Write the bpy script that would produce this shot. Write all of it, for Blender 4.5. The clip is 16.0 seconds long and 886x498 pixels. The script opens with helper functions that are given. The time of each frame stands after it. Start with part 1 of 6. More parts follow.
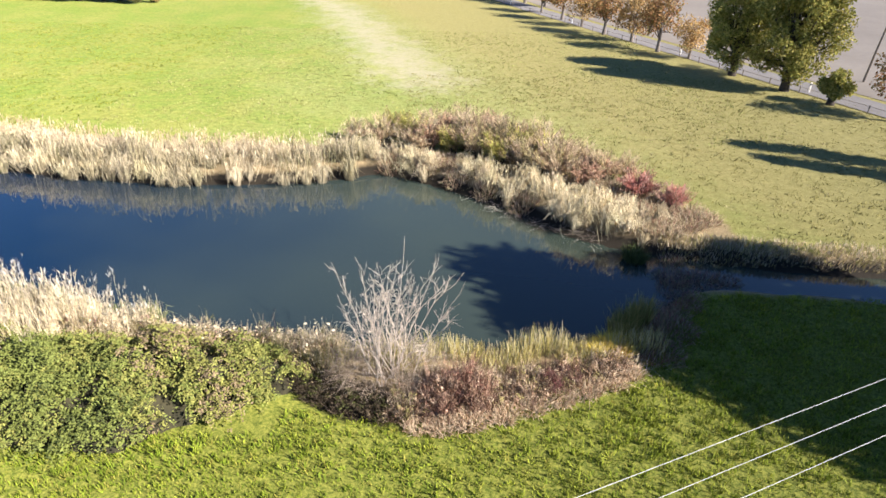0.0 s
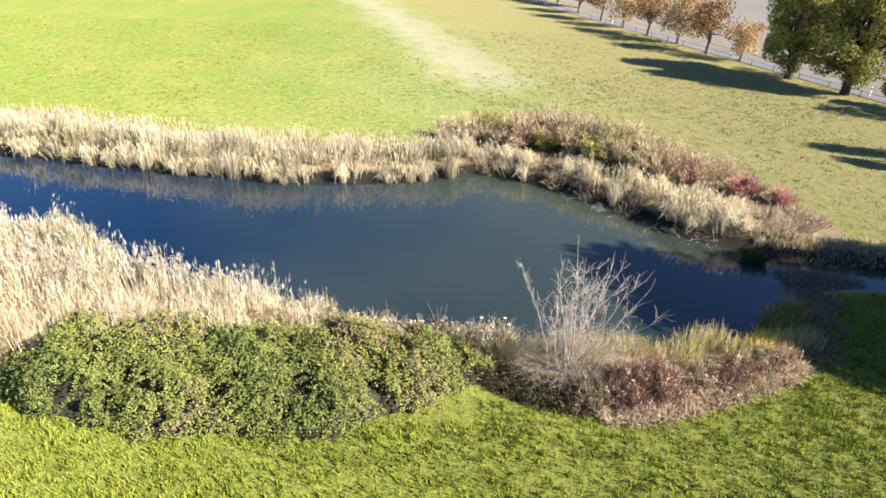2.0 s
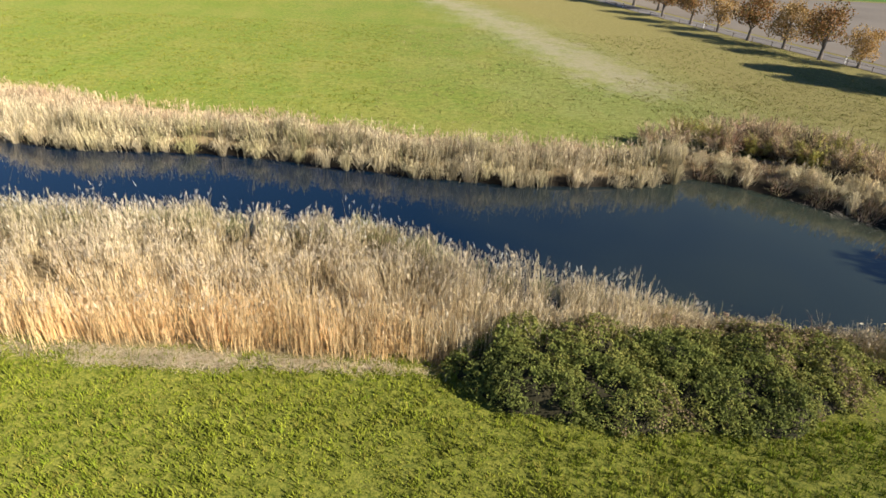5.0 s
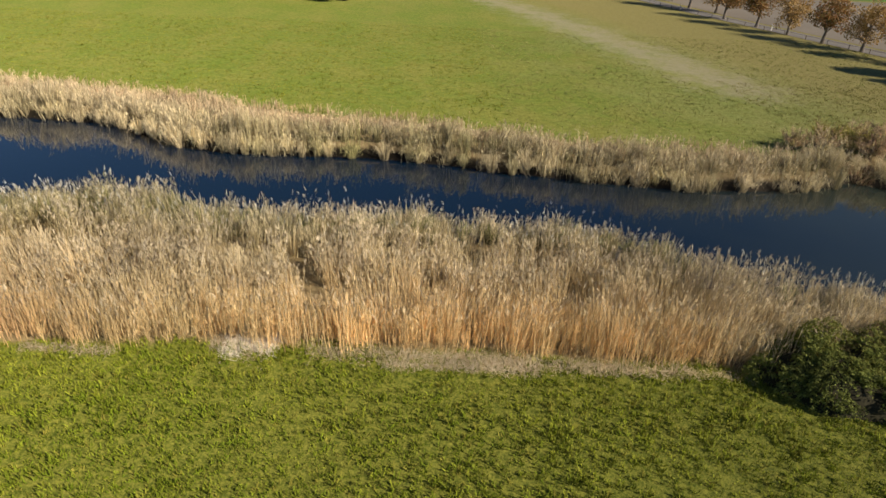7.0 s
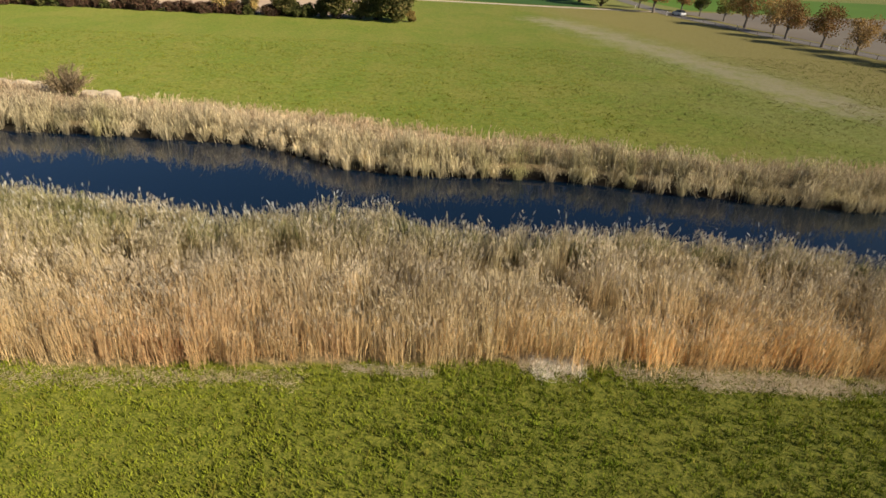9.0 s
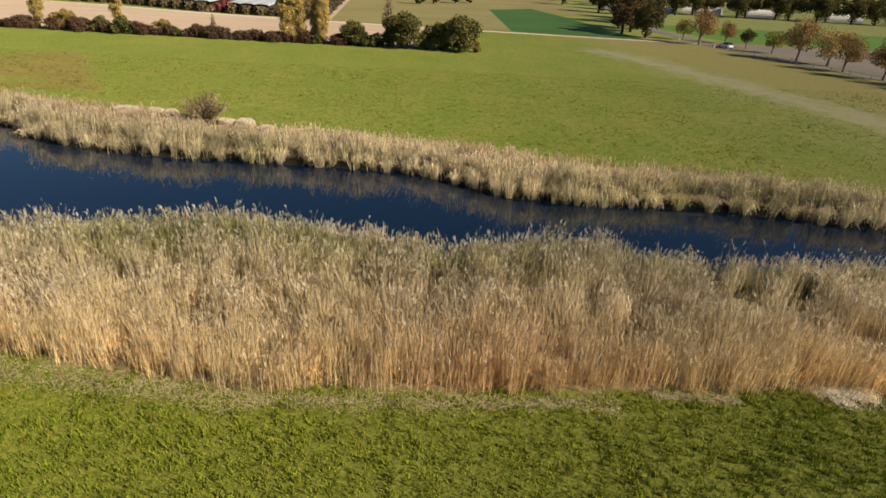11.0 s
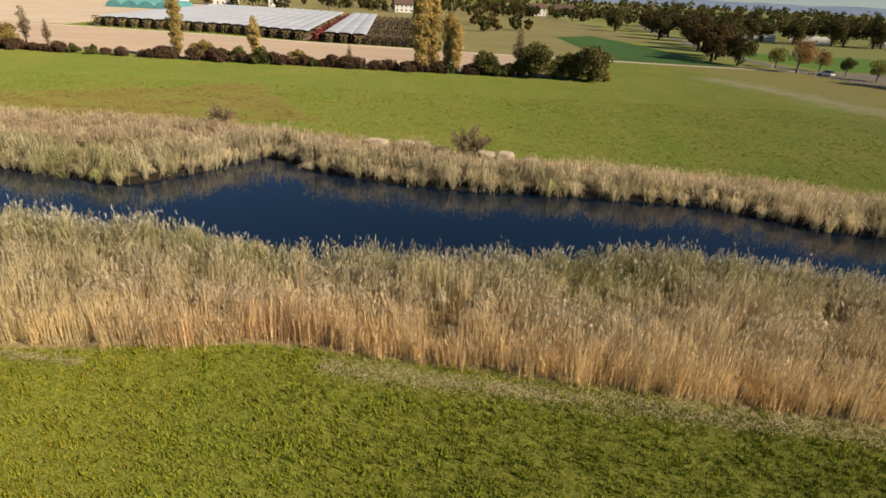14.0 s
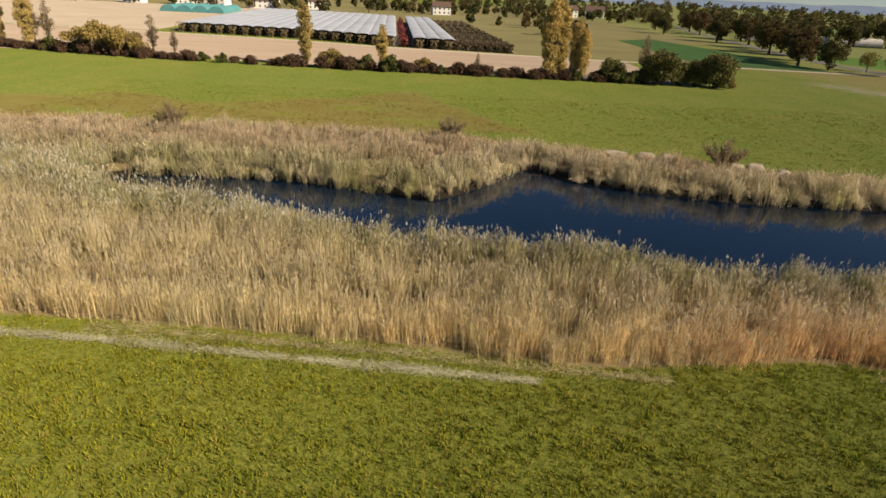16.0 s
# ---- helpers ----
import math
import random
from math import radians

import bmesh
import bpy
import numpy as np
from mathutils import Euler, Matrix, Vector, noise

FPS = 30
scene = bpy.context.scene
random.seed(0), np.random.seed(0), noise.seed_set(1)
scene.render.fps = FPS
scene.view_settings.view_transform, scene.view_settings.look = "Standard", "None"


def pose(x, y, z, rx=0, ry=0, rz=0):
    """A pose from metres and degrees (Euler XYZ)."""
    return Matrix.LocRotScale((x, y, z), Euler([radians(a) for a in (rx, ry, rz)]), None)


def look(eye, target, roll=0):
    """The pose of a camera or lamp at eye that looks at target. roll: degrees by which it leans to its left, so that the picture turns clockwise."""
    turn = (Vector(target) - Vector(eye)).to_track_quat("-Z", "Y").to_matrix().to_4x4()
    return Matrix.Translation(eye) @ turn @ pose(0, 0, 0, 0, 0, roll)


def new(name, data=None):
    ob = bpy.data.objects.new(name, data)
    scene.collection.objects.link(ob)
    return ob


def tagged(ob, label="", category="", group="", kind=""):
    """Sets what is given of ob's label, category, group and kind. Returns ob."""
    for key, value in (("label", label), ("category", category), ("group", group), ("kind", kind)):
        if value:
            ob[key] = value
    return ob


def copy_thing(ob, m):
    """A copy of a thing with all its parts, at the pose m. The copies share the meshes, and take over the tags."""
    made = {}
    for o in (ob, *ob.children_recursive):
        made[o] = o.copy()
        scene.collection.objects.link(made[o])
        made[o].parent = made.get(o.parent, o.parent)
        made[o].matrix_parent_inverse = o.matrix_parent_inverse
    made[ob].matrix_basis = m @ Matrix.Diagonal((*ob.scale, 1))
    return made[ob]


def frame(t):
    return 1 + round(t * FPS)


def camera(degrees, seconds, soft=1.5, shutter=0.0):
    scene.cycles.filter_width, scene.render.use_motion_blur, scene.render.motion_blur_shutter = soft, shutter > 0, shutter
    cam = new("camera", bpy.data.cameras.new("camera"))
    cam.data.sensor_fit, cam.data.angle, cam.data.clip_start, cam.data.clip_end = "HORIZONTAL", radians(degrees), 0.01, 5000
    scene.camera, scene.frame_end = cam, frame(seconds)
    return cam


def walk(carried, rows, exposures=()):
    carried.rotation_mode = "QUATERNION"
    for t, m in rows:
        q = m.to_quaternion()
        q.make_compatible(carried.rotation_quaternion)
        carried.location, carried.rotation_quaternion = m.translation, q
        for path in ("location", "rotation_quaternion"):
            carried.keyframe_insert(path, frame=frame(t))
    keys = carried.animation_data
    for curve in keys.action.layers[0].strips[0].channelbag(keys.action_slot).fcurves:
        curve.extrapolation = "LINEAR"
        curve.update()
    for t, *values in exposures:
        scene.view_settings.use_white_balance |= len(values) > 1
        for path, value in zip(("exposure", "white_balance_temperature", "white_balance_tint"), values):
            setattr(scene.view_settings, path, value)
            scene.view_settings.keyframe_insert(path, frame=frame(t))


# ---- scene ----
cam = camera(72.0, 16.0, soft=1.6)
PATH = [
    (0, (-0.119, 0.448, 15.08), (-0.061, 2.208, 14.132), 1.6),
    (0.5, (-1.414, 0.276, 15.134), (-1.356, 2.035, 14.184), 1.8),
    (1, (-3.105, 0.095, 15.14), (-3.047, 1.854, 14.19), 1.9),
    (1.5, (-4.983, -0.058, 15.177), (-4.924, 1.7, 14.226), 2.1),
    (2, (-7.109, -0.185, 15.245), (-7.047, 1.572, 14.291), 2.3),
    (2.5, (-9.424, -0.33, 15.305), (-9.362, 1.425, 14.348), 2.4),
    (3, (-11.985, -0.453, 15.384), (-11.92, 1.301, 14.425), 2.6),
    (3.5, (-14.673, -0.56, 15.475), (-14.606, 1.193, 14.515), 2.7),
    (4, (-17.515, -0.665, 15.542), (-17.446, 1.087, 14.579), 2.9),
    (6.5, (-32.017, -0.847, 15.366), (-31.958, 0.908, 14.407), 2.9),
    (7, (-35.021, -0.925, 15.37), (-34.963, 0.829, 14.41), 2.9),
    (7.5, (-37.992, -1.029, 15.365), (-37.937, 0.725, 14.406), 2.8),
    (8, (-40.98, -1.124, 15.377), (-40.929, 0.636, 14.429), 2.7),
    (8.5, (-44.198, -1.178, 15.385), (-44.15, 0.592, 14.455), 2.6),
    (9, (-47.275, -1.214, 15.406), (-47.228, 0.564, 14.492), 2.7),
    (11.5, (-62.839, -1.978, 15.361), (-62.8, -0.156, 14.539), 3.2),
    (12, (-65.972, -2.086, 15.358), (-65.936, -0.254, 14.555), 3.2),
    (12.5, (-69.127, -2.21, 15.363), (-69.093, -0.37, 14.58), 3.1),
    (13, (-72.699, -2.338, 15.436), (-72.669, -0.497, 14.655), 3.1),
    (13.5, (-78.723, -2.545, 15.427), (-78.699, -0.703, 14.648), 3.0),
    (14, (-85.007, -2.797, 15.455), (-84.989, -0.955, 14.677), 3.0),
    (14.5, (-91.375, -3.072, 15.497), (-91.361, -1.229, 14.72), 3.0),
    (15, (-97.831, -3.438, 15.616), (-97.818, -1.595, 14.838), 3.0),
    (15.5, (-104.356, -3.7, 15.731), (-104.344, -1.858, 14.953), 2.9),
    (16, (-110.964, -3.967, 15.837), (-110.953, -2.125, 15.059), 2.8),
]
EXPOSURES = [(0.0, 1.83, 5900, 17), (1.0, 1.91, 5870, 17), (2.0, 1.95, 5850, 16), (3.0, 1.76, 5950, 15), (4.0, 1.48, 6100, 14), (6.5, 0.74, 6850, 12), (9.0, 0.54, 7000, 12), (16.0, 0.48, 7250, 13)]
walk(cam, [(t, look(eye, target, roll)) for t, eye, target, roll in PATH], EXPOSURES)

# ---- sky and sun ----
SUN_WAY = Vector((0.90, -0.43, 0.0)).normalized()          # towards the sun, level
SUN_UP = radians(31)
world = bpy.data.worlds.new("autumn_sky")
scene.world = world
world.use_nodes = True
wn = world.node_tree
sky = wn.nodes.new("ShaderNodeTexSky")
sky.sky_type, sky.sun_disc = "NISHITA", False
sky.sun_elevation = SUN_UP
sky.sun_rotation = math.atan2(SUN_WAY.x, SUN_WAY.y)
sky.air_density, sky.dust_density, sky.ozone_density = 0.7, 0.0, 5.0
wn.links.new(sky.outputs[0], wn.nodes["Background"].inputs[0])
wn.nodes["Background"].inputs[1].default_value = 0.05
sun_data = bpy.data.lights.new("sun", "SUN")
sun_data.energy, sun_data.angle, sun_data.color = 5.0, radians(0.6), (1.0, 0.90, 0.74)
sun = new("sun", sun_data)
sun.matrix_world = look((0, 0, 60), Vector((0, 0, 60)) - SUN_WAY * math.cos(SUN_UP) - Vector((0, 0, math.sin(SUN_UP))))


# ---- materials ----
class Nodes:
    """A small wrapper to write node materials tersely."""

    def __init__(self, name, rough=0.8, spec=0.3, matte=0.6):
        self.mat = bpy.data.materials.new(name)
        self.mat.use_nodes = True
        self.t = self.mat.node_tree
        self.bsdf = self.t.nodes["Principled BSDF"]
        self.out = self.t.nodes["Material Output"]
        self.bsdf.inputs["Roughness"].default_value = rough
        self.bsdf.inputs["Specular IOR Level"].default_value = spec
        self.bsdf.inputs["Diffuse Roughness"].default_value = matte

    def node(self, kind):
        return self.t.nodes.new("ShaderNode" + kind)

    def attribute(self, name):
        n = self.node("Attribute")
        n.attribute_name = name
        return n

    def link(self, a, b):
        self.t.links.new(a, b)

    def coords(self):
        return self.node("NewGeometry").outputs["Position"]

    def noise(self, scale, detail=3.0, rough=0.55, stretch=None):
        n = self.node("TexNoise")
        n.inputs["Scale"].default_value = scale
        n.inputs["Detail"].default_value = detail
        n.inputs["Roughness"].default_value = rough
        co = self.coords()
        if stretch:
            m = self.node("Mapping")
            m.inputs["Scale"].default_value = stretch[:3]
            if len(stretch) > 3:
                m.inputs["Rotation"].default_value = (0, 0, stretch[3])
            self.link(co, m.inputs["Vector"])
            co = m.outputs[0]
        self.link(co, n.inputs["Vector"])
        return n.outputs["Fac"]

    def ramp(self, fac, *stops):
        r = self.node("ValToRGB")
        e = r.color_ramp.elements
        while len(e) < len(stops):
            e.new(0.5)
        for el, (p, c) in zip(e, stops):
            el.position = p
            el.color = (*c, 1) if isinstance(c, tuple) else (c, c, c, 1)
        self.link(fac, r.inputs[0])
        return r.outputs[0]

    def mix(self, fac, a, b, blend="MIX"):
        m = self.node("Mix")
        m.data_type, m.blend_type = "RGBA", blend
        for sock, v in ((m.inputs[0], fac), (m.inputs[6], a), (m.inputs[7], b)):
            if isinstance(v, (int, float)):
                sock.default_value = v
            elif isinstance(v, tuple):
                sock.default_value = (*v, 1)
            else:
                self.link(v, sock)
        return m.outputs[2]

    def maths(self, op, a, b=0.5):
        m = self.node("Math")
        m.operation = op
        for sock, v in ((m.inputs[0], a), (m.inputs[1], b)):
            if isinstance(v, (int, float)):
                sock.default_value = v
            else:
                self.link(v, sock)
        return m.outputs[0]

    def bump(self, height, strength=0.5, distance=0.05):
        b = self.node("Bump")
        b.inputs["Strength"].default_value = strength
        b.inputs["Distance"].default_value = distance
        self.link(height, b.inputs["Height"])
        self.link(b.outputs[0], self.bsdf.inputs["Normal"])

    def colour(self, c):
        if isinstance(c, tuple):
            self.bsdf.inputs["Base Color"].default_value = (*c, 1)
        else:
            self.link(c, self.bsdf.inputs["Base Color"])
        return self

    def thin(self, c, share=0.3):
        """Leaves let some light through."""
        tr = self.node("BsdfTranslucent")
        self.link(c, tr.inputs[0])
        mx = self.node("MixShader")
        mx.inputs[0].default_value = share
        self.link(self.bsdf.outputs[0], mx.inputs[1])
        self.link(tr.outputs[0], mx.inputs[2])
        self.link(mx.outputs[0], self.out.inputs[0])


def plain(name, a, b, scale=2.0, rough=0.8, bump=0.0, fine=30.0, spec=0.3):
    """Two tones at two scales, with some relief."""
    m = Nodes(name, rough, spec)
    f = m.mix(0.35, m.noise(scale, 4), m.noise(fine, 3))
    m.colour(m.ramp(f, (0.3, a), (0.7, b)))
    if bump:
        m.bump(m.noise(fine, 3), bump, 0.03)
    return m.mat


def tinted(name, rough=0.8, share=0.25, vary=0.25, matte=0.6):
    """Foliage whose leaf colours are carried by the mesh, with each thing a little different."""
    m = Nodes(name, rough, 0.12, matte)
    at = m.attribute("tint")
    rnd = m.node("ObjectInfo").outputs["Random"]
    f = m.mix(0.5, m.noise(0.7, 2), m.noise(6.0, 2))
    lum = m.ramp(f, (0.3, 1.0 - vary), (0.7, 1.0 + vary))
    own = m.ramp(rnd, (0.0, 0.86), (1.0, 1.14))
    c = m.mix(1.0, m.mix(1.0, at.outputs["Color"], lum, "MULTIPLY"), own, "MULTIPLY")
    m.colour(c)
    if share:
        m.thin(c, share)
    return m.mat


leafy = tinted("foliage", 0.8, 0.2)
soft_leaf = tinted("bramble_leaf", 0.85, 0.2, 0.2)
reedy = tinted("dry_reed", 0.7, 0.22, 0.3, 0.15)
turfy = tinted("grass_blade", 0.75, 0.08, 0.2)
bark = plain("bark", (0.030, 0.024, 0.018), (0.085, 0.068, 0.05), 3.0, 0.9, 0.6, 25)
pale_bark = plain("pale_bark", (0.32, 0.26, 0.20), (0.54, 0.46, 0.37), 3.0, 0.85, 0.4, 30)
grey_bark = plain("grey_bark", (0.12, 0.10, 0.085), (0.26, 0.225, 0.19), 3.0, 0.85, 0.4, 30)
twiggy = plain("dark_twigs", (0.03, 0.024, 0.018), (0.09, 0.07, 0.05), 3.0, 0.95, 0.3, 20)
asphalt = plain("worn_asphalt", (0.13, 0.122, 0.115), (0.20, 0.19, 0.18), 0.3, 0.9, 0.2, 60)
gravel = plain("pale_gravel", (0.40, 0.34, 0.26), (0.56, 0.49, 0.38), 0.4, 0.95, 0.2, 40)
wire_metal = plain("bright_aluminium_wire", (0.42, 0.42, 0.40), (0.52, 0.52, 0.50), 5, 0.45)
pole_wood = plain("grey_pole_wood", (0.10, 0.085, 0.07), (0.2, 0.17, 0.14), 2, 0.9, 0.3)
white_paint = plain("white_wall", (0.72, 0.70, 0.66), (0.82, 0.80, 0.76), 0.5, 0.8)
roof_tile = plain("brown_roof_tile", (0.10, 0.065, 0.05), (0.19, 0.12, 0.09), 1.0, 0.85)
dark_glass = plain("dark_window", (0.02, 0.025, 0.03), (0.05, 0.06, 0.07), 1.0, 0.2)
net_white = plain("white_hail_net", (0.28, 0.31, 0.36), (0.42, 0.45, 0.50), 0.08, 0.8, 0, 0.9)
net_teal = plain("teal_tarpaulin", (0.06, 0.22, 0.23), (0.12, 0.33, 0.33), 0.2, 0.6, 0, 2)
# haze of the distance is put into the hills' base colour
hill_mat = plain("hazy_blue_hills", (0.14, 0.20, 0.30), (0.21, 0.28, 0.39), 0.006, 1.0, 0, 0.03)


# ---- geometry helpers ----
RNG = np.random.default_rng(7)


class Geo:
    """Quads gathered in arrays, with a colour per vertex."""

    def __init__(self):
        self.v, self.f, self.c, self.n = [], [], [], 0

    def add(self, v, f, c=(0.5, 0.5, 0.5)):
        v = np.asarray(v, float).reshape(-1, 3)
        self.v.append(v)
        self.f.append(np.asarray(f, int).reshape(-1, 4) + self.n)
        c = np.asarray(c, float)
        self.c.append(np.broadcast_to(c, (len(v), 3)) if c.ndim == 1 else c.reshape(-1, 3))
        self.n += len(v)

    def mesh(self, name, mat, smooth=False):
        v, f, c = np.concatenate(self.v), np.concatenate(self.f), np.concatenate(self.c)
        me = bpy.data.meshes.new(name)
        me.vertices.add(len(v))
        me.vertices.foreach_set("co", v.astype(np.float32).ravel())
        me.loops.add(f.size)
        me.loops.foreach_set("vertex_index", f.astype(np.int32).ravel())
        me.polygons.add(len(f))
        me.polygons.foreach_set("loop_start", np.arange(0, f.size, 4, dtype=np.int32))
        me.polygons.foreach_set("use_smooth", np.full(len(f), smooth))
        at = me.color_attributes.new("tint", "FLOAT_COLOR", "POINT")
        at.data.foreach_set("color", np.c_[c, np.ones(len(c))].astype(np.float32).ravel())
        me.update(calc_edges=True)
        me.materials.append(mat)
        return me


def thing(name, label, category, place=(0, 0, 0), group="", kind=""):
    ob = new(name)
    ob.location = place
    return tagged(ob, label, category, group, kind)


def part(name, geo, mat, parent, label="", smooth=False):
    ob = new(name, geo.mesh(name, mat, smooth) if isinstance(geo, Geo) else geo)
    ob.parent = parent
    return tagged(ob, label) if label else ob


def solid(name, geo, mat, label, category, kind="", group="", smooth=False):
    return tagged(new(name, geo.mesh(name, mat, smooth)), label, category, group, kind)


def unit(v):
    return v / np.maximum(np.linalg.norm(v, axis=-1, keepdims=True), 1e-9)


def tube(geo, pts, radii, sides=6, colour=(0.5, 0.5, 0.5)):
    """A tapered tube along a line of points, closed by its thin end."""
    pts, radii = np.asarray(pts, float), np.asarray(radii, float)
    way = unit(np.gradient(pts, axis=0))
    side = unit(np.cross(way, np.where(abs(way[:, 2:3]) > 0.95, (1.0, 0, 0), (0, 0, 1.0))))
    other = np.cross(way, side)
    a = np.linspace(0, 2 * np.pi, sides, endpoint=False)
    ring = side[:, None] * np.cos(a)[None, :, None] + other[:, None] * np.sin(a)[None, :, None]
    v = pts[:, None] + ring * radii[:, None, None]
    i, j = np.meshgrid(np.arange(len(pts) - 1), np.arange(sides), indexing="ij")
    k = (j + 1) % sides
    f = np.stack((i * sides + j, i * sides + k, (i + 1) * sides + k, (i + 1) * sides + j), -1)
    geo.add(v, f, colour)


def box(geo, lo, hi, colour=(0.5, 0.5, 0.5), skew=None):
    x0, y0, z0 = lo
    x1, y1, z1 = hi
    v = np.array([(x0, y0, z0), (x1, y0, z0), (x1, y1, z0), (x0, y1, z0), (x0, y0, z1), (x1, y0, z1), (x1, y1, z1), (x0, y1, z1)], float)
    if skew is not None:
        v = v @ np.asarray(skew)
    geo.add(v, [(3, 2, 1, 0), (4, 5, 6, 7), (0, 1, 5, 4), (1, 2, 6, 5), (2, 3, 7, 6), (3, 0, 4, 7)], colour)


def blades(geo, base, axis, width, colour, tip=None, bend=0.25, taper=0.25, rng=RNG):
    """Thin two-piece strips from base along axis, each turned and bent by chance. colour, tip: at foot and top."""
    n = len(base)
    if not n:
        return
    az = rng.uniform(0, 2 * np.pi, n)
    side = np.stack((np.cos(az), np.sin(az), np.zeros(n)), -1)
    length = np.linalg.norm(axis, axis=1, keepdims=True)
    lean = np.stack((-np.sin(az), np.cos(az), np.zeros(n)), -1) * length * bend * rng.normal(0, 1, (n, 1))
    w = np.broadcast_to(np.asarray(width, float), (n,))[:, None] * side
    mid = base + axis * 0.55 + lean * 0.3
    top = base + axis + lean - np.array([0, 0, 1.0]) * abs(lean).sum(1, keepdims=True) * 0.3
    v = np.stack((base - w, base + w, mid - w * 0.9, mid + w * 0.9, top - w * taper, top + w * taper), 1)
    f = np.array([(0, 1, 3, 2), (2, 3, 5, 4)])[None] + 6 * np.arange(n)[:, None, None]
    c = np.broadcast_to(np.asarray(colour, float), (n, 3))
    t = c if tip is None else np.broadcast_to(np.asarray(tip, float), (n, 3))
    geo.add(v, f, np.stack((c, c, (c + t) / 2, (c + t) / 2, t, t), 1))


def spikes(geo, base, axis, width, colour, rng=RNG, taper=0.25):
    """One-piece pointed strips, each turned by chance."""
    n = len(base)
    if not n:
        return
    az = rng.uniform(0, 2 * np.pi, n)
    w = np.stack((np.cos(az), np.sin(az), np.zeros(n)), -1) * np.broadcast_to(np.asarray(width, float), (n,))[:, None]
    top = base + axis
    geo.add(np.stack((base - w * 0.7, base + w * 0.7, base + axis * 0.4 + w, top - w * taper), 1), 4 * np.arange(n)[:, None] + np.arange(4), np.repeat(np.broadcast_to(colour, (n, 3)), 4, 0))


def arched(geo, base, reach, rise, width, foot, tip, rng=RNG, droop=0.35):
    """Long leaves that rise and arch over outwards. reach: where the tip lies from the foot, in plan."""
    n = len(base)
    if not n:
        return
    az = rng.uniform(0, 2 * np.pi, n)
    side = np.stack((np.cos(az), np.sin(az), np.zeros(n)), -1) * np.broadcast_to(np.asarray(width, float), (n,))[:, None]
    rows, tones = [], []
    low = rise * (1 - droop * rng.uniform(0.2, 1.4, n))
    for u, z, w, m in ((0.0, np.zeros(n), 0.8, 0.0), (0.22, rise * 0.62, 1.0, 0.35), (0.6, rise, 0.9, 0.8), (1.0, low, 0.25, 1.0)):
        p = base + np.c_[reach * u, z]
        rows += [p - side * w, p + side * w]
        tones += [foot * (1 - m) + tip * m] * 2
    f = np.array([(0, 1, 3, 2), (2, 3, 5, 4), (4, 5, 7, 6)])[None] + 8 * np.arange(n)[:, None, None]
    geo.add(np.stack(rows, 1), f, np.stack(tones, 1))


def cards(geo, at, size, colour, up=0.4, long=1.5, rng=RNG, face=None):
    """Small leaves, turned every way with a lean towards the sky, or about the way that face gives."""
    n = len(at)
    if not n:
        return
    nrm = unit(rng.normal(0, 1, (n, 3)) + np.array([0, 0, up])) if face is None else unit(face + rng.normal(0, 0.45, (n, 3)))
    u = unit(np.cross(nrm, unit(rng.normal(0, 1, (n, 3)))))
    w = np.cross(nrm, u)
    s = np.broadcast_to(np.asarray(size, float), (n,))[:, None] * rng.uniform(0.6, 1.3, (n, 1))
    u, w = u * s * long / 2, w * s / 2
    v = np.stack((at - u, at - w * 0.9 + u * 0.1, at + u, at + w * 0.9 + u * 0.1), 1)
    geo.add(v, 4 * np.arange(n)[:, None] + np.arange(4), np.repeat(np.broadcast_to(colour, (n, 3)), 4, 0))


def leaf_mounds(geo, centre, radius, each, size, tones, rng, flat=0.8):
    """Leaves over the upper side of many small round clumps, facing outwards."""
    k = np.repeat(np.arange(len(centre)), each)
    n = len(k)
    way = unit(rng.normal(0, 1, (n, 3)) + np.array([0, 0, 0.55]))
    at = centre[k] + way * radius[k][:, None] * rng.uniform(0.7, 1.12, (n, 1)) * np.array([1, 1, flat])
    at[:, 2] = np.maximum(at[:, 2], 0.03)
    cards(geo, at, size, tones[k] * rng.uniform(0.8, 1.2, (n, 1)), 0, 1.5, rng, way + np.array([0, 0, 0.3]))


def pick(palette, n, rng=RNG, spread=0.18):
    """n colours out of a palette, each a little lighter or darker."""
    p = np.asarray(palette, float)
    return p[rng.integers(0, len(p), n)] * rng.uniform(1 - spread, 1 + spread, (n, 1))


def smooth_line(points, step=0.8):
    """A smooth curve through plan points."""
    p = np.asarray(points, float)
    q = np.vstack((2 * p[0] - p[1], p, 2 * p[-1] - p[-2]))
    out = []
    for a, b, c, d in zip(q, q[1:], q[2:], q[3:]):
        t = np.linspace(0, 1, max(2, int(np.linalg.norm(c - b) / step)), endpoint=False)[:, None]
        out.append(0.5 * (2 * b + (c - a) * t + (2 * a - 5 * b + 4 * c - d) * t**2 + (3 * b - a - 3 * c + d) * t**3))
    return np.vstack((*out, p[-1:]))


def wobble(x, y, scale, seed=0.0):
    """Smooth noise in the plan, about -1 to 1."""
    x, y = np.asarray(x) / scale + seed, np.asarray(y) / scale - seed * 1.7
    return (np.sin(x * 1.0 + 1.3 * np.sin(y * 0.9)) + np.sin(y * 1.27 + 1.1 * np.sin(x * 1.13 + 2)) + np.sin((x + y) * 1.9 + 4 * np.sin((x - y) * 0.31)) * 0.6) / 2.2


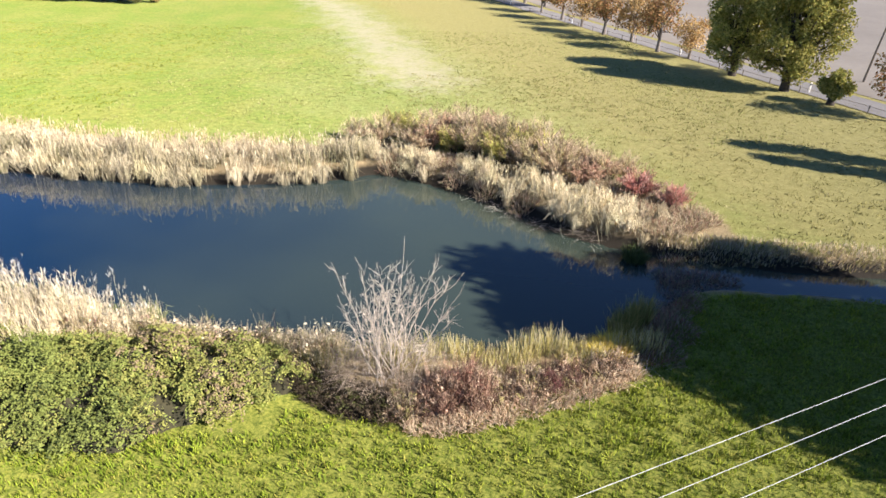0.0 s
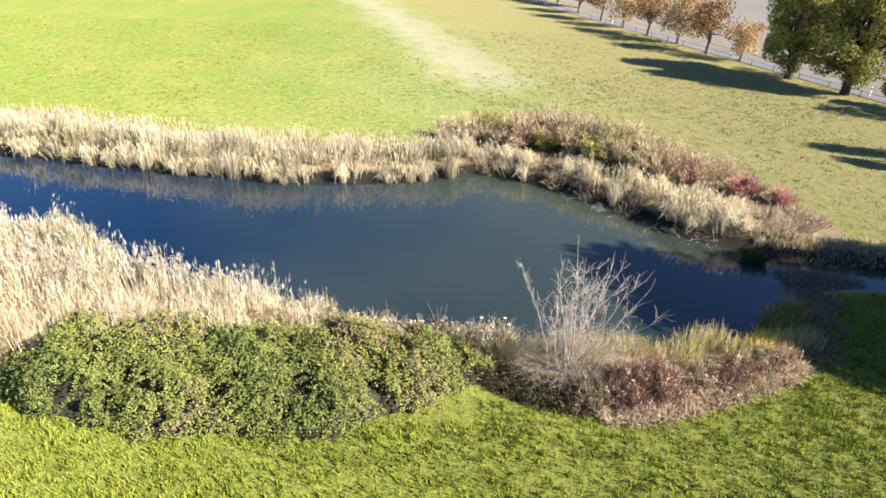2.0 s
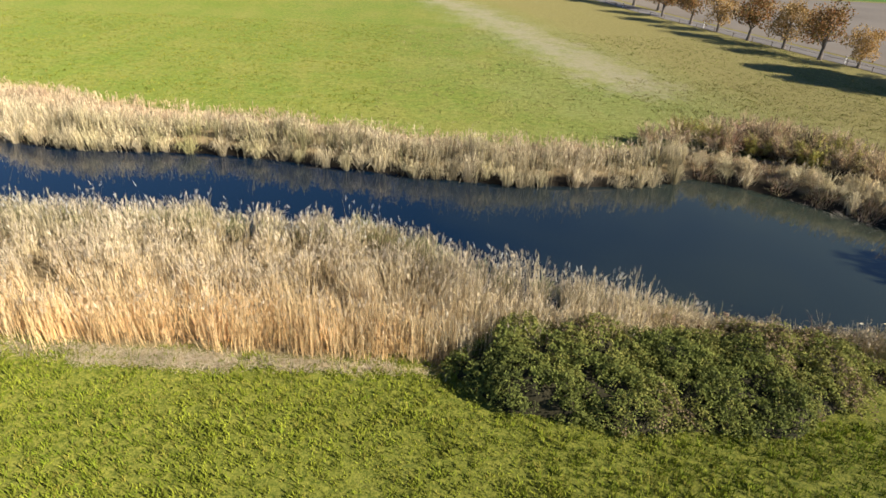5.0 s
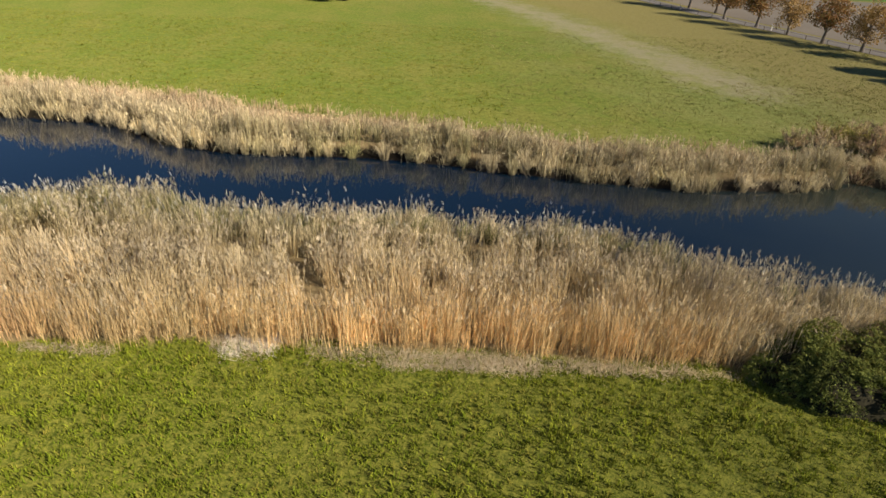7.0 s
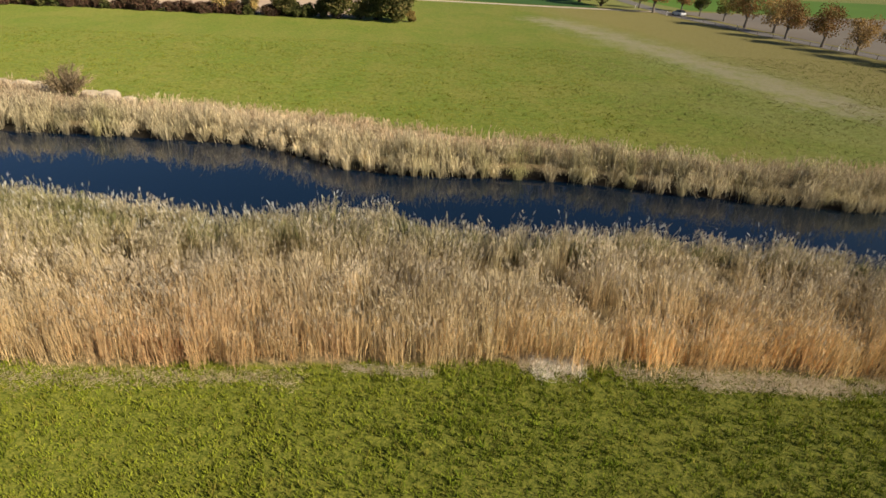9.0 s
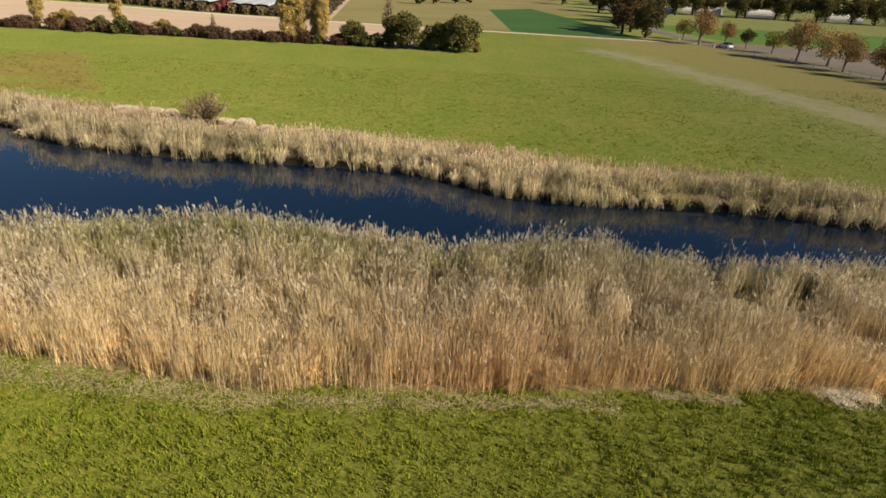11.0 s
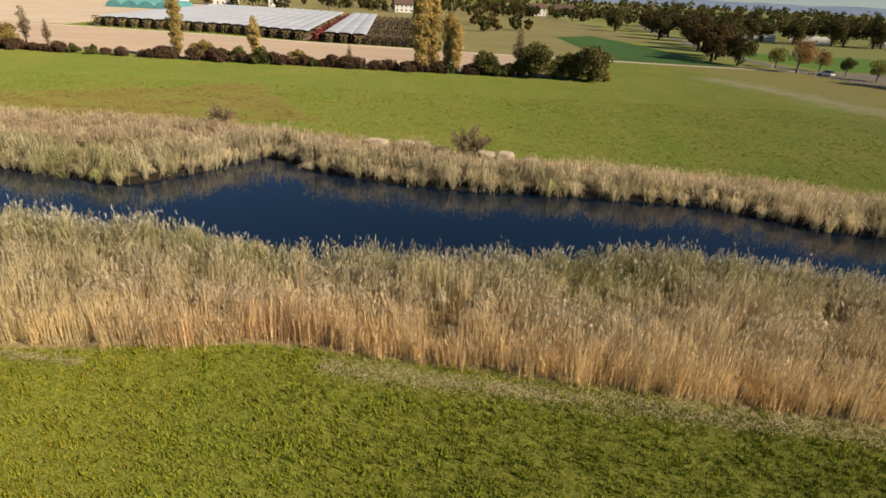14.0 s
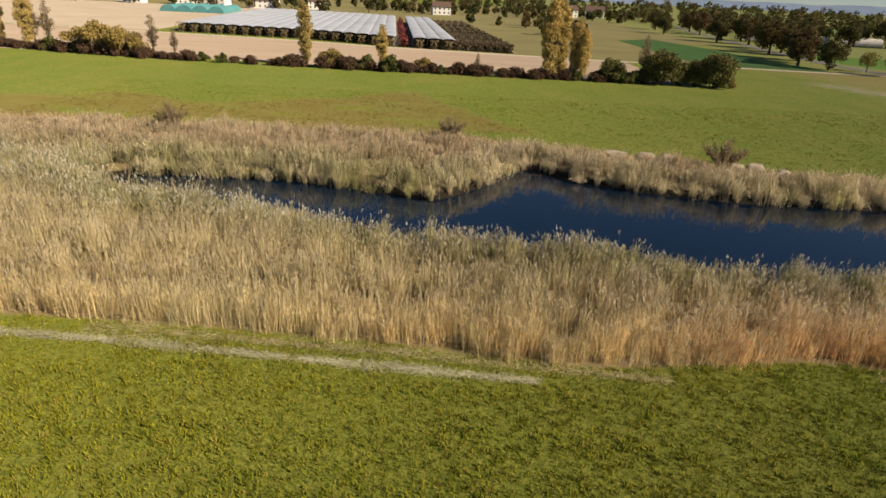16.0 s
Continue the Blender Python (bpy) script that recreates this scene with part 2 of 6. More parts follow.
# ---- the plan: pond, channel and banks ----
WATER_Z = -0.85
FAR_SHORE = [(70, 22), (40, 26), (24, 27.4), (16.5, 28.6), (11.7, 30), (8, 31.9), (5.3, 35), (2, 37.8), (-3.1, 40.9), (-6.5, 39.7), (-16, 38.5),
             (-23, 39.4), (-30.5, 40.9), (-38.8, 42.5), (-45, 42.4), (-52.5, 43), (-57, 45.5), (-61, 47.9), (-68, 48.7), (-78, 49.4), (-83, 49.5),
             (-90, 51), (-95, 52.8), (-98.5, 54.6), (-101, 57.5), (-104, 56.2), (-106.3, 52.2), (-109, 49), (-112, 46.5), (-119, 48.3), (-126, 49.9),
             (-134, 50.4), (-139, 49.6)]
NEAR_SHORE = [(-142, 46.5), (-138, 42.5), (-130, 40.5), (-121, 37), (-115, 35.3), (-106.5, 32.6), (-99.5, 32), (-94, 30.2), (-86, 30), (-80, 30.6),
              (-72, 32.2), (-64, 31), (-58.5, 30), (-52, 30.6), (-41, 29), (-28, 29), (-23.5, 26.8), (-20, 24.6), (-14, 21.9), (-8.5, 20.8), (-3, 20.5),
              (4, 21), (8, 22.2), (10.3, 23.4), (12, 25), (14, 25.6), (22, 24.6), (40, 22.6), (70, 18)]
far_line, near_line = smooth_line(FAR_SHORE), smooth_line(NEAR_SHORE)
rim = np.vstack((far_line, near_line))
# the foot of the reeds along the near meadow, and the meadow edge behind the far reeds
FRONT_X = [-170, -133, -118, -110, -103, -93, -88, -80, -72.6, -66, -60, -52, -44, -32, -26, -20, -11]
FRONT_Y = [23.5, 22.8, 21.9, 21.1, 20.3, 21.6, 21.0, 19.7, 18.4, 17.5, 17.9, 18.4, 18.9, 18.7, 18.3, 18.0, 19.5]
BACK_X = [-175, -144, -124, -110, -97, -91, -80, -73, -65, -53, -43, -38, -32, -28, -20, -7, -3]
BACK_Y = [66, 67.5, 67.5, 67, 62.5, 60.5, 56.5, 55, 55, 51.5, 48.5, 48.5, 46.5, 45.5, 43.2, 43.5, 45]


def inside(x, y):
    """Signed distance to the water's edge, positive over the water."""
    x, y = np.broadcast_arrays(np.asarray(x, float), np.asarray(y, float))
    d2, odd = np.full(x.shape, 1e9), np.zeros(x.shape, bool)
    for (ax, ay), (bx, by) in zip(rim, np.roll(rim, -1, 0)):
        ex, ey = bx - ax, by - ay
        t = np.clip(((x - ax) * ex + (y - ay) * ey) / (ex * ex + ey * ey + 1e-12), 0, 1)
        d2 = np.minimum(d2, (x - ax - t * ex) ** 2 + (y - ay - t * ey) ** 2)
        if ay != by:
            odd ^= ((ay > y) != (by > y)) & (x < ax + (y - ay) / (by - ay) * ex)
    return np.where(odd, 1, -1) * np.sqrt(d2)


def ramp01(v, a, b):
    t = np.clip((v - a) / (b - a), 0, 1)
    return t * t * (3 - 2 * t)


def height(x, y, d=None):
    d = inside(x, y) if d is None else d
    z = (0.10 * wobble(x, y, 9) + 0.04 * wobble(x, y, 2.3, 5)) * (1 - 0.9 * ramp01(np.asarray(y) + 0.6 * np.maximum(x, 0), 62, 76))
    # dip added so that dark low soil stands in for shade below the willow
    z = z - 0.55 * np.exp(-(((np.asarray(x) + 2.6) / 2.5) ** 2 + ((np.asarray(y) - 17.1 + 0.35 * (np.asarray(x) + 2.4)) / 1.05) ** 2))
    return z - 0.85 * ramp01(d, -1.0, 0.15) - 0.9 * ramp01(d, 0, 2.5) - 0.05


# ---- ground and water ----
def strip_mask(x, y, line, half):
    """1 within half a width of a line of plan points, falling off over its edge."""
    best = np.full(np.shape(x), 1e9)
    for (ax, ay), (bx, by) in zip(line, line[1:]):
        ex, ey = bx - ax, by - ay
        t = np.clip(((x - ax) * ex + (y - ay) * ey) / (ex * ex + ey * ey), 0, 1)
        best = np.minimum(best, np.hypot(x - ax - t * ex, y - ay - t * ey))
    return np.clip(1 - best / half, 0, 1)


def mown_mask(x, y):
    """1 over the browned patch of the far meadow."""
    side = np.interp(y, [66, 72, 78, 86, 100], [-93, -99, -104, -107, -114]) + 1.2 * wobble(x, y, 4, 2)
    top = np.interp(x, [-170, -140, -124, -114], [84, 87, 97, 100]) + 3.5 * wobble(x, y * 0.3, 7, 7)
    streak = ramp01(np.sin(y * 0.8 + 0.1 * x + 2.2 * wobble(x, y, 9, 3)) + 0.9 * wobble(x, y, 3.5, 1), -1.3, 0.5)
    return ramp01(side - x, 0, 1.5) * ramp01(top - y, 0, 4) * ramp01(y - np.interp(x, [-150, -120, -105], [64, 68, 70]), 0, 4) * (0.35 + 0.65 * streak)


BARE = [(-24, 140), (-17, 124), (-8.5, 95), (-0.5, 67)]


def build_ground():
    gx = np.r_[-3600, -2400, -1500, -1000, -700, -480, -340, np.arange(-260, -170, 6), np.arange(-170, 44, 0.7), np.arange(44, 110, 3), 150, 230, 340, 500, 760, 1100, 1700, 2600, 3600]
    gy = np.r_[-1500, -700, -320, -150, -80, -45, np.arange(-24, 8, 2), np.arange(8, 74, 0.6), np.arange(74, 200, 3), np.arange(200, 420, 14), 480, 600, 800, 1100, 1600, 2300, 3300, 4300]
    X, Y = np.meshgrid(gx, gy, indexing="ij")
    near = (X > -171) & (X < 75) & (Y > 5) & (Y < 75)
    D = np.full(X.shape, -50.0)
    D[near] = inside(X[near], Y[near])
    Z = height(X, Y, D)
    ny = len(gy)
    i, j = np.meshgrid(np.arange(len(gx) - 1), np.arange(ny - 1), indexing="ij")
    f = np.stack((i * ny + j, (i + 1) * ny + j, (i + 1) * ny + j + 1, i * ny + j + 1), -1)
    bare = strip_mask(X, Y, BARE, 9.5)
    front, back = np.interp(X, FRONT_X, FRONT_Y), np.interp(X, BACK_X, BACK_Y)
    in_bed = (Y > front - 0.4) & (Y < back + 2.2) & (X < -1)
    straw = np.where(in_bed, np.minimum(np.clip((Y - front + 0.4) / 0.8, 0, 1), np.clip((back + 2.2 - Y) / 2.0, 0, 1)), 0)
    straw = np.maximum(straw, np.clip((D + 1.6) / 1.2, 0, 1))
    thicket = np.interp(X, [-6, -4.5, -2.2, 0, 5, 8, 10], [20, 19, 16.9, 15.9, 17.3, 18.6, 20.0])
    straw = np.maximum(straw, np.clip((Y - thicket) / 0.7, 0, 1) * (X > -6) * (X < 10) * (Y < 24))
    bank = np.interp(X, [6, 9, 12, 15, 17, 18], [44, 41, 38.5, 35.0, 32.5, 30])
    straw = np.maximum(straw, np.clip((bank - Y) / 1.0, 0, 1) * (X > -5) * (X < 17.5) * (Y > 28))
    dry = ramp01(X + 0.30 * (Y - 60), -8, 24) * ramp01(Y, 26.5, 31) * ramp01(-Y, -190, -160)
    dry = dry + 0.95 * mown_mask(X, Y)
    g = Geo()
    g.add(np.stack((X, Y, Z), -1), f, np.stack((bare, straw, np.clip(dry, 0, 1)), -1).reshape(-1, 3))
    m = Nodes("meadow", 0.9, 0.15, 0.6)
    at = m.attribute("tint")
    sep = m.node("SeparateColor")
    m.link(at.outputs["Color"], sep.inputs[0])
    big, mid, fine = m.noise(0.05, 4), m.noise(0.8, 4), m.mix(0.55, m.noise(1.9, 3, 0.6), m.noise(7.0, 4, 0.7))
    rows = m.noise(0.22, 3, 0.6, (1.0, 0.25, 1.0, 0.2))
    green = m.mix(m.ramp(fine, (0.42, 0.0), (0.58, 1.0)), (0.088, 0.125, 0.018), (0.175, 0.212, 0.038))
    yellow = m.mix(m.ramp(fine, (0.41, 0.0), (0.60, 1.0)), (0.148, 0.156, 0.030), (0.245, 0.240, 0.062))
    cov = m.mix(m.ramp(m.mix(0.45, big, rows), (0.36, 0.0), (0.60, 0.74)), green, yellow)
    lush = m.mix(m.ramp(fine, (0.42, 0.0), (0.58, 1.0)), (0.070, 0.125, 0.013), (0.135, 0.210, 0.026))
    cov = m.mix(m.ramp(m.mix(0.5, m.noise(0.11, 5, 0.65), m.noise(0.5, 4, 0.6)), (0.46, 0.0), (0.58, 0.45)), cov, lush)
    east = m.node("SeparateXYZ")
    m.link(m.coords(), east.inputs[0])
    # paler grey-green to the east, haze and flare put into the grass colour
    greyed = m.mix(m.ramp(fine, (0.35, 0.0), (0.65, 1.0)), (0.150, 0.165, 0.050), (0.315, 0.32, 0.135))
    cov = m.mix(m.maths("MULTIPLY", m.ramp(m.maths("ADD", m.maths("MULTIPLY", east.outputs[0], 0.01), m.maths("MULTIPLY", m.noise(0.09, 4, 0.6), 0.5)), (-0.12, 0.0), (0.32, 0.65)), m.ramp(m.maths("MULTIPLY", east.outputs[1], 0.01), (0.28, 0.0), (0.45, 1.0))), cov, greyed)
    drier = m.mix(m.ramp(fine, (0.3, 0.0), (0.7, 1.0)), (0.15, 0.128, 0.040), (0.29, 0.25, 0.098))
    cov = m.mix(m.maths("MULTIPLY", m.ramp(m.maths("ADD", sep.outputs[2], m.maths("MULTIPLY", m.maths("SUBTRACT", mid, 0.5), 0.5)), (0.2, 0.0), (0.8, 1.0)), 0.8), cov, drier)
    west = m.node("SeparateXYZ")
    m.link(m.coords(), west.inputs[0])
    mown = m.maths("MULTIPLY", m.ramp(m.maths("MULTIPLY", west.outputs[0], -0.01), (0.85, 0.0), (0.90, 1.0)), m.maths("MULTIPLY", m.ramp(sep.outputs[2], (0.2, 0.0), (0.8, 0.9)), m.ramp(m.noise(0.25, 5, 0.65, (0.5, 2.0, 1.0, 0.1)), (0.36, 0.45), (0.60, 1.0))))
    cov = m.mix(mown, cov, m.mix(fine, (0.095, 0.080, 0.016), (0.235, 0.19, 0.046)))
    soil = m.mix(mid, (0.24, 0.21, 0.145), (0.38, 0.335, 0.25))
    patchy = m.maths("ADD", sep.outputs[0], m.maths("MULTIPLY", m.maths("SUBTRACT", m.mix(0.5, m.noise(0.35, 4), m.noise(1.8, 3, 0.7)), 0.5), 3.0))
    cov = m.mix(m.ramp(patchy, (0.3, 0.0), (1.0, 0.62)), cov, soil)
    turf_y = m.maths("MULTIPLY", east.outputs[1], 0.01)
    speck = m.mix(0.5, m.noise(5.5, 4, 0.7), m.noise(13.0, 3, 0.7))
    # dark specks put the shade between grass blades into the ground colour
    turf_specks = m.mix(m.ramp(speck, (0.40, 0.0), (0.60, 1.0)), (0.045, 0.068, 0.006), (0.235, 0.235, 0.040))
    cov = m.mix(m.maths("MULTIPLY", m.ramp(turf_y, (0.0, 0.0), (0.11, 0.85)), m.ramp(turf_y, (0.25, 1.0), (0.262, 0.0))), cov, turf_specks)
    litter = m.mix(m.ramp(fine, (0.3, 0.0), (0.7, 1.0)), (0.13, 0.095, 0.045), (0.33, 0.26, 0.145))
    edge = m.maths("ADD", sep.outputs[1], m.maths("MULTIPLY", m.maths("SUBTRACT", mid, 0.5), 1.1))
    cov = m.mix(m.ramp(edge, (0.25, 0.0), (0.7, 1.0)), cov, litter)
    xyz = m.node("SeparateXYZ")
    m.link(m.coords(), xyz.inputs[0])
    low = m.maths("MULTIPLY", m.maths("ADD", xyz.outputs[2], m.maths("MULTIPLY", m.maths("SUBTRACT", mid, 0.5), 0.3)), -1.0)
    # low ground goes dark: mud on the banks, painted shade in the willow hollow
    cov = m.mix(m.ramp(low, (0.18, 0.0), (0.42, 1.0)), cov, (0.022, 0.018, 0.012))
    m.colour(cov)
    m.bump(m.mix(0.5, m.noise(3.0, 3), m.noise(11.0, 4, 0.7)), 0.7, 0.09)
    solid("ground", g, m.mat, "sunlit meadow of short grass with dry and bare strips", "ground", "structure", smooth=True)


build_ground()


def build_water():
    m = Nodes("pond_water", 0.02, 0.5)
    m.bsdf.inputs["IOR"].default_value = 1.52
    xyz = m.node("SeparateXYZ")
    m.link(m.coords(), xyz.inputs[0])
    silt = m.maths("ADD", m.maths("MULTIPLY", m.maths("ADD", xyz.outputs[0], 14.0), 0.022), m.noise(0.05, 3))
    # the blue end puts part of the sky's reflection into the water colour
    m.colour(m.ramp(silt, (0.2, (0.0018, 0.0092, 0.0225)), (0.9, (0.029, 0.040, 0.031))))
    m.bump(m.mix(0.5, m.noise(1.6, 3, 0.5, (1, 2.2, 1, 0.5)), m.noise(0.35, 2)), 0.035, 0.05)
    g = Geo()
    xs = np.linspace(-150, 72, 75)
    ys = np.linspace(15, 62, 16)
    X, Y = np.meshgrid(xs, ys, indexing="ij")
    i, j = np.meshgrid(np.arange(74), np.arange(15), indexing="ij")
    g.add(np.stack((X, Y, np.full(X.shape, WATER_Z)), -1), np.stack((i * 16 + j, (i + 1) * 16 + j, (i + 1) * 16 + j + 1, i * 16 + j + 1), -1))
    solid("water", g, m.mat, "dark blue still pond water with faint ripples", "water", "structure")


build_water()


def sheet(name, corners, mat, label, category, z=-0.02):
    """A flat field or way laid over the ground, from the corners of a strip: left edge and right edge, row by row."""
    g = Geo()
    p = np.array([(x, y, z) for x, y in corners], float)
    k = len(p) // 2
    g.add(p, [(2 * i, 2 * i + 1, 2 * i + 3, 2 * i + 2) for i in range(k - 1)])
    return solid(name, g, mat, label, category, "structure")


def way(line, width):
    """The two edges of a road along a plan line."""
    p = np.asarray(line, float)
    d = unit(np.gradient(p, axis=0))
    n = np.stack((-d[:, 1], d[:, 0]), -1) * width / 2
    return np.stack((p + n, p - n), 1).reshape(-1, 2)


furrow = Nodes("ploughed_soil", 0.95, 0.1)
furrow.colour(furrow.ramp(furrow.mix(0.5, furrow.noise(0.12, 4, 0.6, (0.3, 2, 1)), furrow.noise(2, 3)), (0.3, (0.31, 0.235, 0.175)), (0.7, (0.46, 0.36, 0.27))))
crop_dark = plain("young_green_crop", (0.022, 0.075, 0.012), (0.045, 0.115, 0.020), 0.05, 0.9, 0.3, 3)
crop_tan = plain("stubble_grass", (0.15, 0.135, 0.05), (0.24, 0.21, 0.085), 0.04, 0.9, 0.3, 2)
crop_bright = plain("bright_green_field", (0.06, 0.15, 0.012), (0.10, 0.20, 0.02), 0.03, 0.9, 0.3, 2)
fallow = plain("grey_fallow_field", (0.15, 0.13, 0.105), (0.22, 0.195, 0.16), 0.06, 0.95, 0.3, 1.2)
tilled = plain("pale_tilled_field", (0.36, 0.29, 0.215), (0.47, 0.39, 0.295), 0.05, 0.95, 0.3, 1)

LANE = [(-420, 222), (-230, 203), (-159, 192), (-123, 181), (-94, 177), (-58, 173.5), (-20, 170), (10, 168)]
ROAD = [(52, 30), (44.5, 56), (38.8, 74), (32.5, 93), (20.5, 130), (12, 163), (9.5, 200), (13, 240), (20, 290), (30, 360), (50, 460)]
sheet("ploughed_field", [(-420, 150), (-420, 213), (-215, 136), (-215, 199), (-150, 133), (-150, 189), (-100, 130.5), (-100, 181), (-62, 129), (-62, 175.5)], furrow.mat, "pale brown bare ploughed field behind the hedge", "field")
sheet("lane", way(LANE, 3.0), gravel, "pale dirt farm lane beside the fields", "lane", -0.005)
sheet("stubble_field", [(-100, 184), (-100, 420), (-62, 178), (-62, 330), (-40, 176), (-40, 272)], crop_tan, "dull green stubble field beyond the lane", "field")
sheet("crop_field", [(-40, 176), (-40, 268), (-20, 173.5), (-20, 290), (-4, 171.5), (-13, 250)], crop_dark, "dark green young crop field beside the road", "field")
sheet("tilled_field", [(-420, 224.5), (-420, 424), (-228, 205.5), (-228, 424), (-207, 203), (-222, 361)], tilled, "pale tilled field", "field")
sheet("far_field", [(-1000, 425), (-1000, 900), (-422, 425), (-422, 900), (-228.5, 362), (-228.5, 900), (-100, 338), (-100, 900), (-40, 274), (-40, 900), (4, 262), (4, 900)], crop_tan, "wide dull tan fields towards the distant woods", "field", -0.03)
sheet("roadside_field", [(52, 44), (130, 44), (42.5, 74), (130, 74), (24.5, 130), (130, 130), (15.5, 172), (130, 172)], fallow, "bare grey-brown field beyond the road", "field")
sheet("green_field", [(22, 176), (130, 176), (8, 232), (150, 232)], crop_bright, "bright green field beyond the road", "field")
sheet("road", way(ROAD, 4.6), asphalt, "pale worn asphalt country road", "road", 0.012)


# ---- reed beds ----
GOLD, ORANGE, BEIGE, PLUME, OLIVE, RUSSET = (0.67, 0.56, 0.30), (0.67, 0.46, 0.22), (0.66, 0.57, 0.38), (0.56, 0.48, 0.345), (0.26, 0.265, 0.09), (0.52, 0.25, 0.145)
ASH, TAWNY = (0.54, 0.465, 0.33), (0.48, 0.41, 0.22)


def clumps(x0, x1, y0, y1, per_m2, rng):
    """Clump centres on a jittered grid."""
    s = per_m2 ** -0.5
    X, Y = np.meshgrid(np.arange(x0, x1, s), np.arange(y0, y1, s), indexing="ij")
    return X.ravel() + rng.uniform(-0.5, 0.5, X.size) * s, Y.ravel() + rng.uniform(-0.5, 0.5, X.size) * s


def reeds(geo, cx, cy, tall, tones, rng, stems=12, spread=0.3, width=0.008, plume=0.9, leaf=4, lean=0.1, fluff=3, shade=0.7, low=0.22):
    """Reeds in clumps: thin stalks, short leaves that stand off them, and ragged nodding plumes. tones: for each clump the colours of stalk, leaf and plume."""
    n = len(cx) * stems
    k = np.repeat(np.arange(len(cx)), stems)
    off = rng.normal(0, spread, (n, 2))
    x, y = cx[k] + off[:, 0], cy[k] + off[:, 1]
    z = np.maximum(height(x, y) - 0.04, WATER_Z - 0.15)
    own = rng.normal(0, lean * 0.6, (len(cx), 2))
    own += np.stack((wobble(cx, cy, 1.9, 31), wobble(cx, cy, 1.7, 37)), -1) * lean
    way = np.c_[own[k] + off * 0.15 + rng.normal(0, 0.07, (n, 2)), np.ones(n)]
    h = np.maximum(tall[k] * rng.uniform(0.72, 1.12, n), 0.3)
    base, axis = np.stack((x, y, z), -1), way * h[:, None]
    tone = [t[k] * rng.uniform(0.8, 1.16, (n, 1)) for t in tones]
    # shade darkens the stalk's foot, so shading sits in its colour
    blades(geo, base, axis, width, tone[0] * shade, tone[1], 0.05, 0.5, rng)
    for i in range(leaf):
        s = rng.uniform(low, 0.97, (n, 1))
        a = rng.uniform(0, 2 * np.pi, n)
        r = rng.uniform(0.05, 0.22, n)
        out = np.c_[r * np.cos(a), r * np.sin(a), rng.uniform(-0.05, 0.42, n)]
        mixed = tone[1] * s + tone[0] * (1 - s)
        spikes(geo, base + axis * s, out, width * 1.35, mixed * rng.uniform(0.66, 1.2, (n, 1)), rng)
    m = rng.random(n) < plume
    q = m.sum()
    a = rng.uniform(0, 2 * np.pi, q)
    nod = np.c_[np.cos(a), np.sin(a), np.zeros(q)] * rng.uniform(0.02, 0.12, (q, 1))
    top = (base + axis)[m]
    for i in range(fluff):
        start = top - unit(axis[m]) * rng.uniform(0.0, 0.16, (q, 1))
        spikes(geo, start, unit(axis[m]) * rng.uniform(0.1, 0.24, (q, 1)) + nod + rng.normal(0, 0.055, (q, 3)), width + 0.011, tone[2][m] * rng.uniform(0.68, 1.12, (q, 1)), rng, 0.5)


def mixture(n, rng, *pairs):
    """Colours blended by weights: pairs of colour and weight array."""
    w = np.stack([np.broadcast_to(p[1], (n,)) for p in pairs], -1) + 0.0
    w = np.maximum(w, 0) * rng.uniform(0.3, 1.7, w.shape)
    w = w ** 1.5
    w /= w.sum(1, keepdims=True) + 1e-9
    return (w @ np.array([p[0] for p in pairs])) * rng.uniform(0.84, 1.33, (n, 1))


def tussocks(geo, cx, cy, tall, wide, foot, tip, rng, count, width=0.012, lean=None, droop=0.35):
    """Mops of arching reed leaves, one at each plan point."""
    k = np.repeat(np.arange(len(cx)), count)
    n = len(k)
    a, r = rng.uniform(0, 2 * np.pi, n), np.sqrt(rng.random(n))
    out = np.stack((np.cos(a), np.sin(a)), -1) * r[:, None]
    x, y = cx[k] + out[:, 0] * wide[k] * 0.3, cy[k] + out[:, 1] * wide[k] * 0.3
    z = np.maximum(height(x, y), WATER_Z - 0.1) - 0.03
    reach = out * wide[k][:, None] * rng.uniform(0.5, 1.15, (n, 1)) + rng.normal(0, 0.08, (n, 2))
    if lean is not None:
        reach += lean[k]
    rise = tall[k] * (1.05 - 0.35 * r) * rng.uniform(0.75, 1.12, n)
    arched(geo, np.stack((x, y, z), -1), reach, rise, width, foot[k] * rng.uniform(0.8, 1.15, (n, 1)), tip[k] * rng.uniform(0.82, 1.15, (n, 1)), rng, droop)


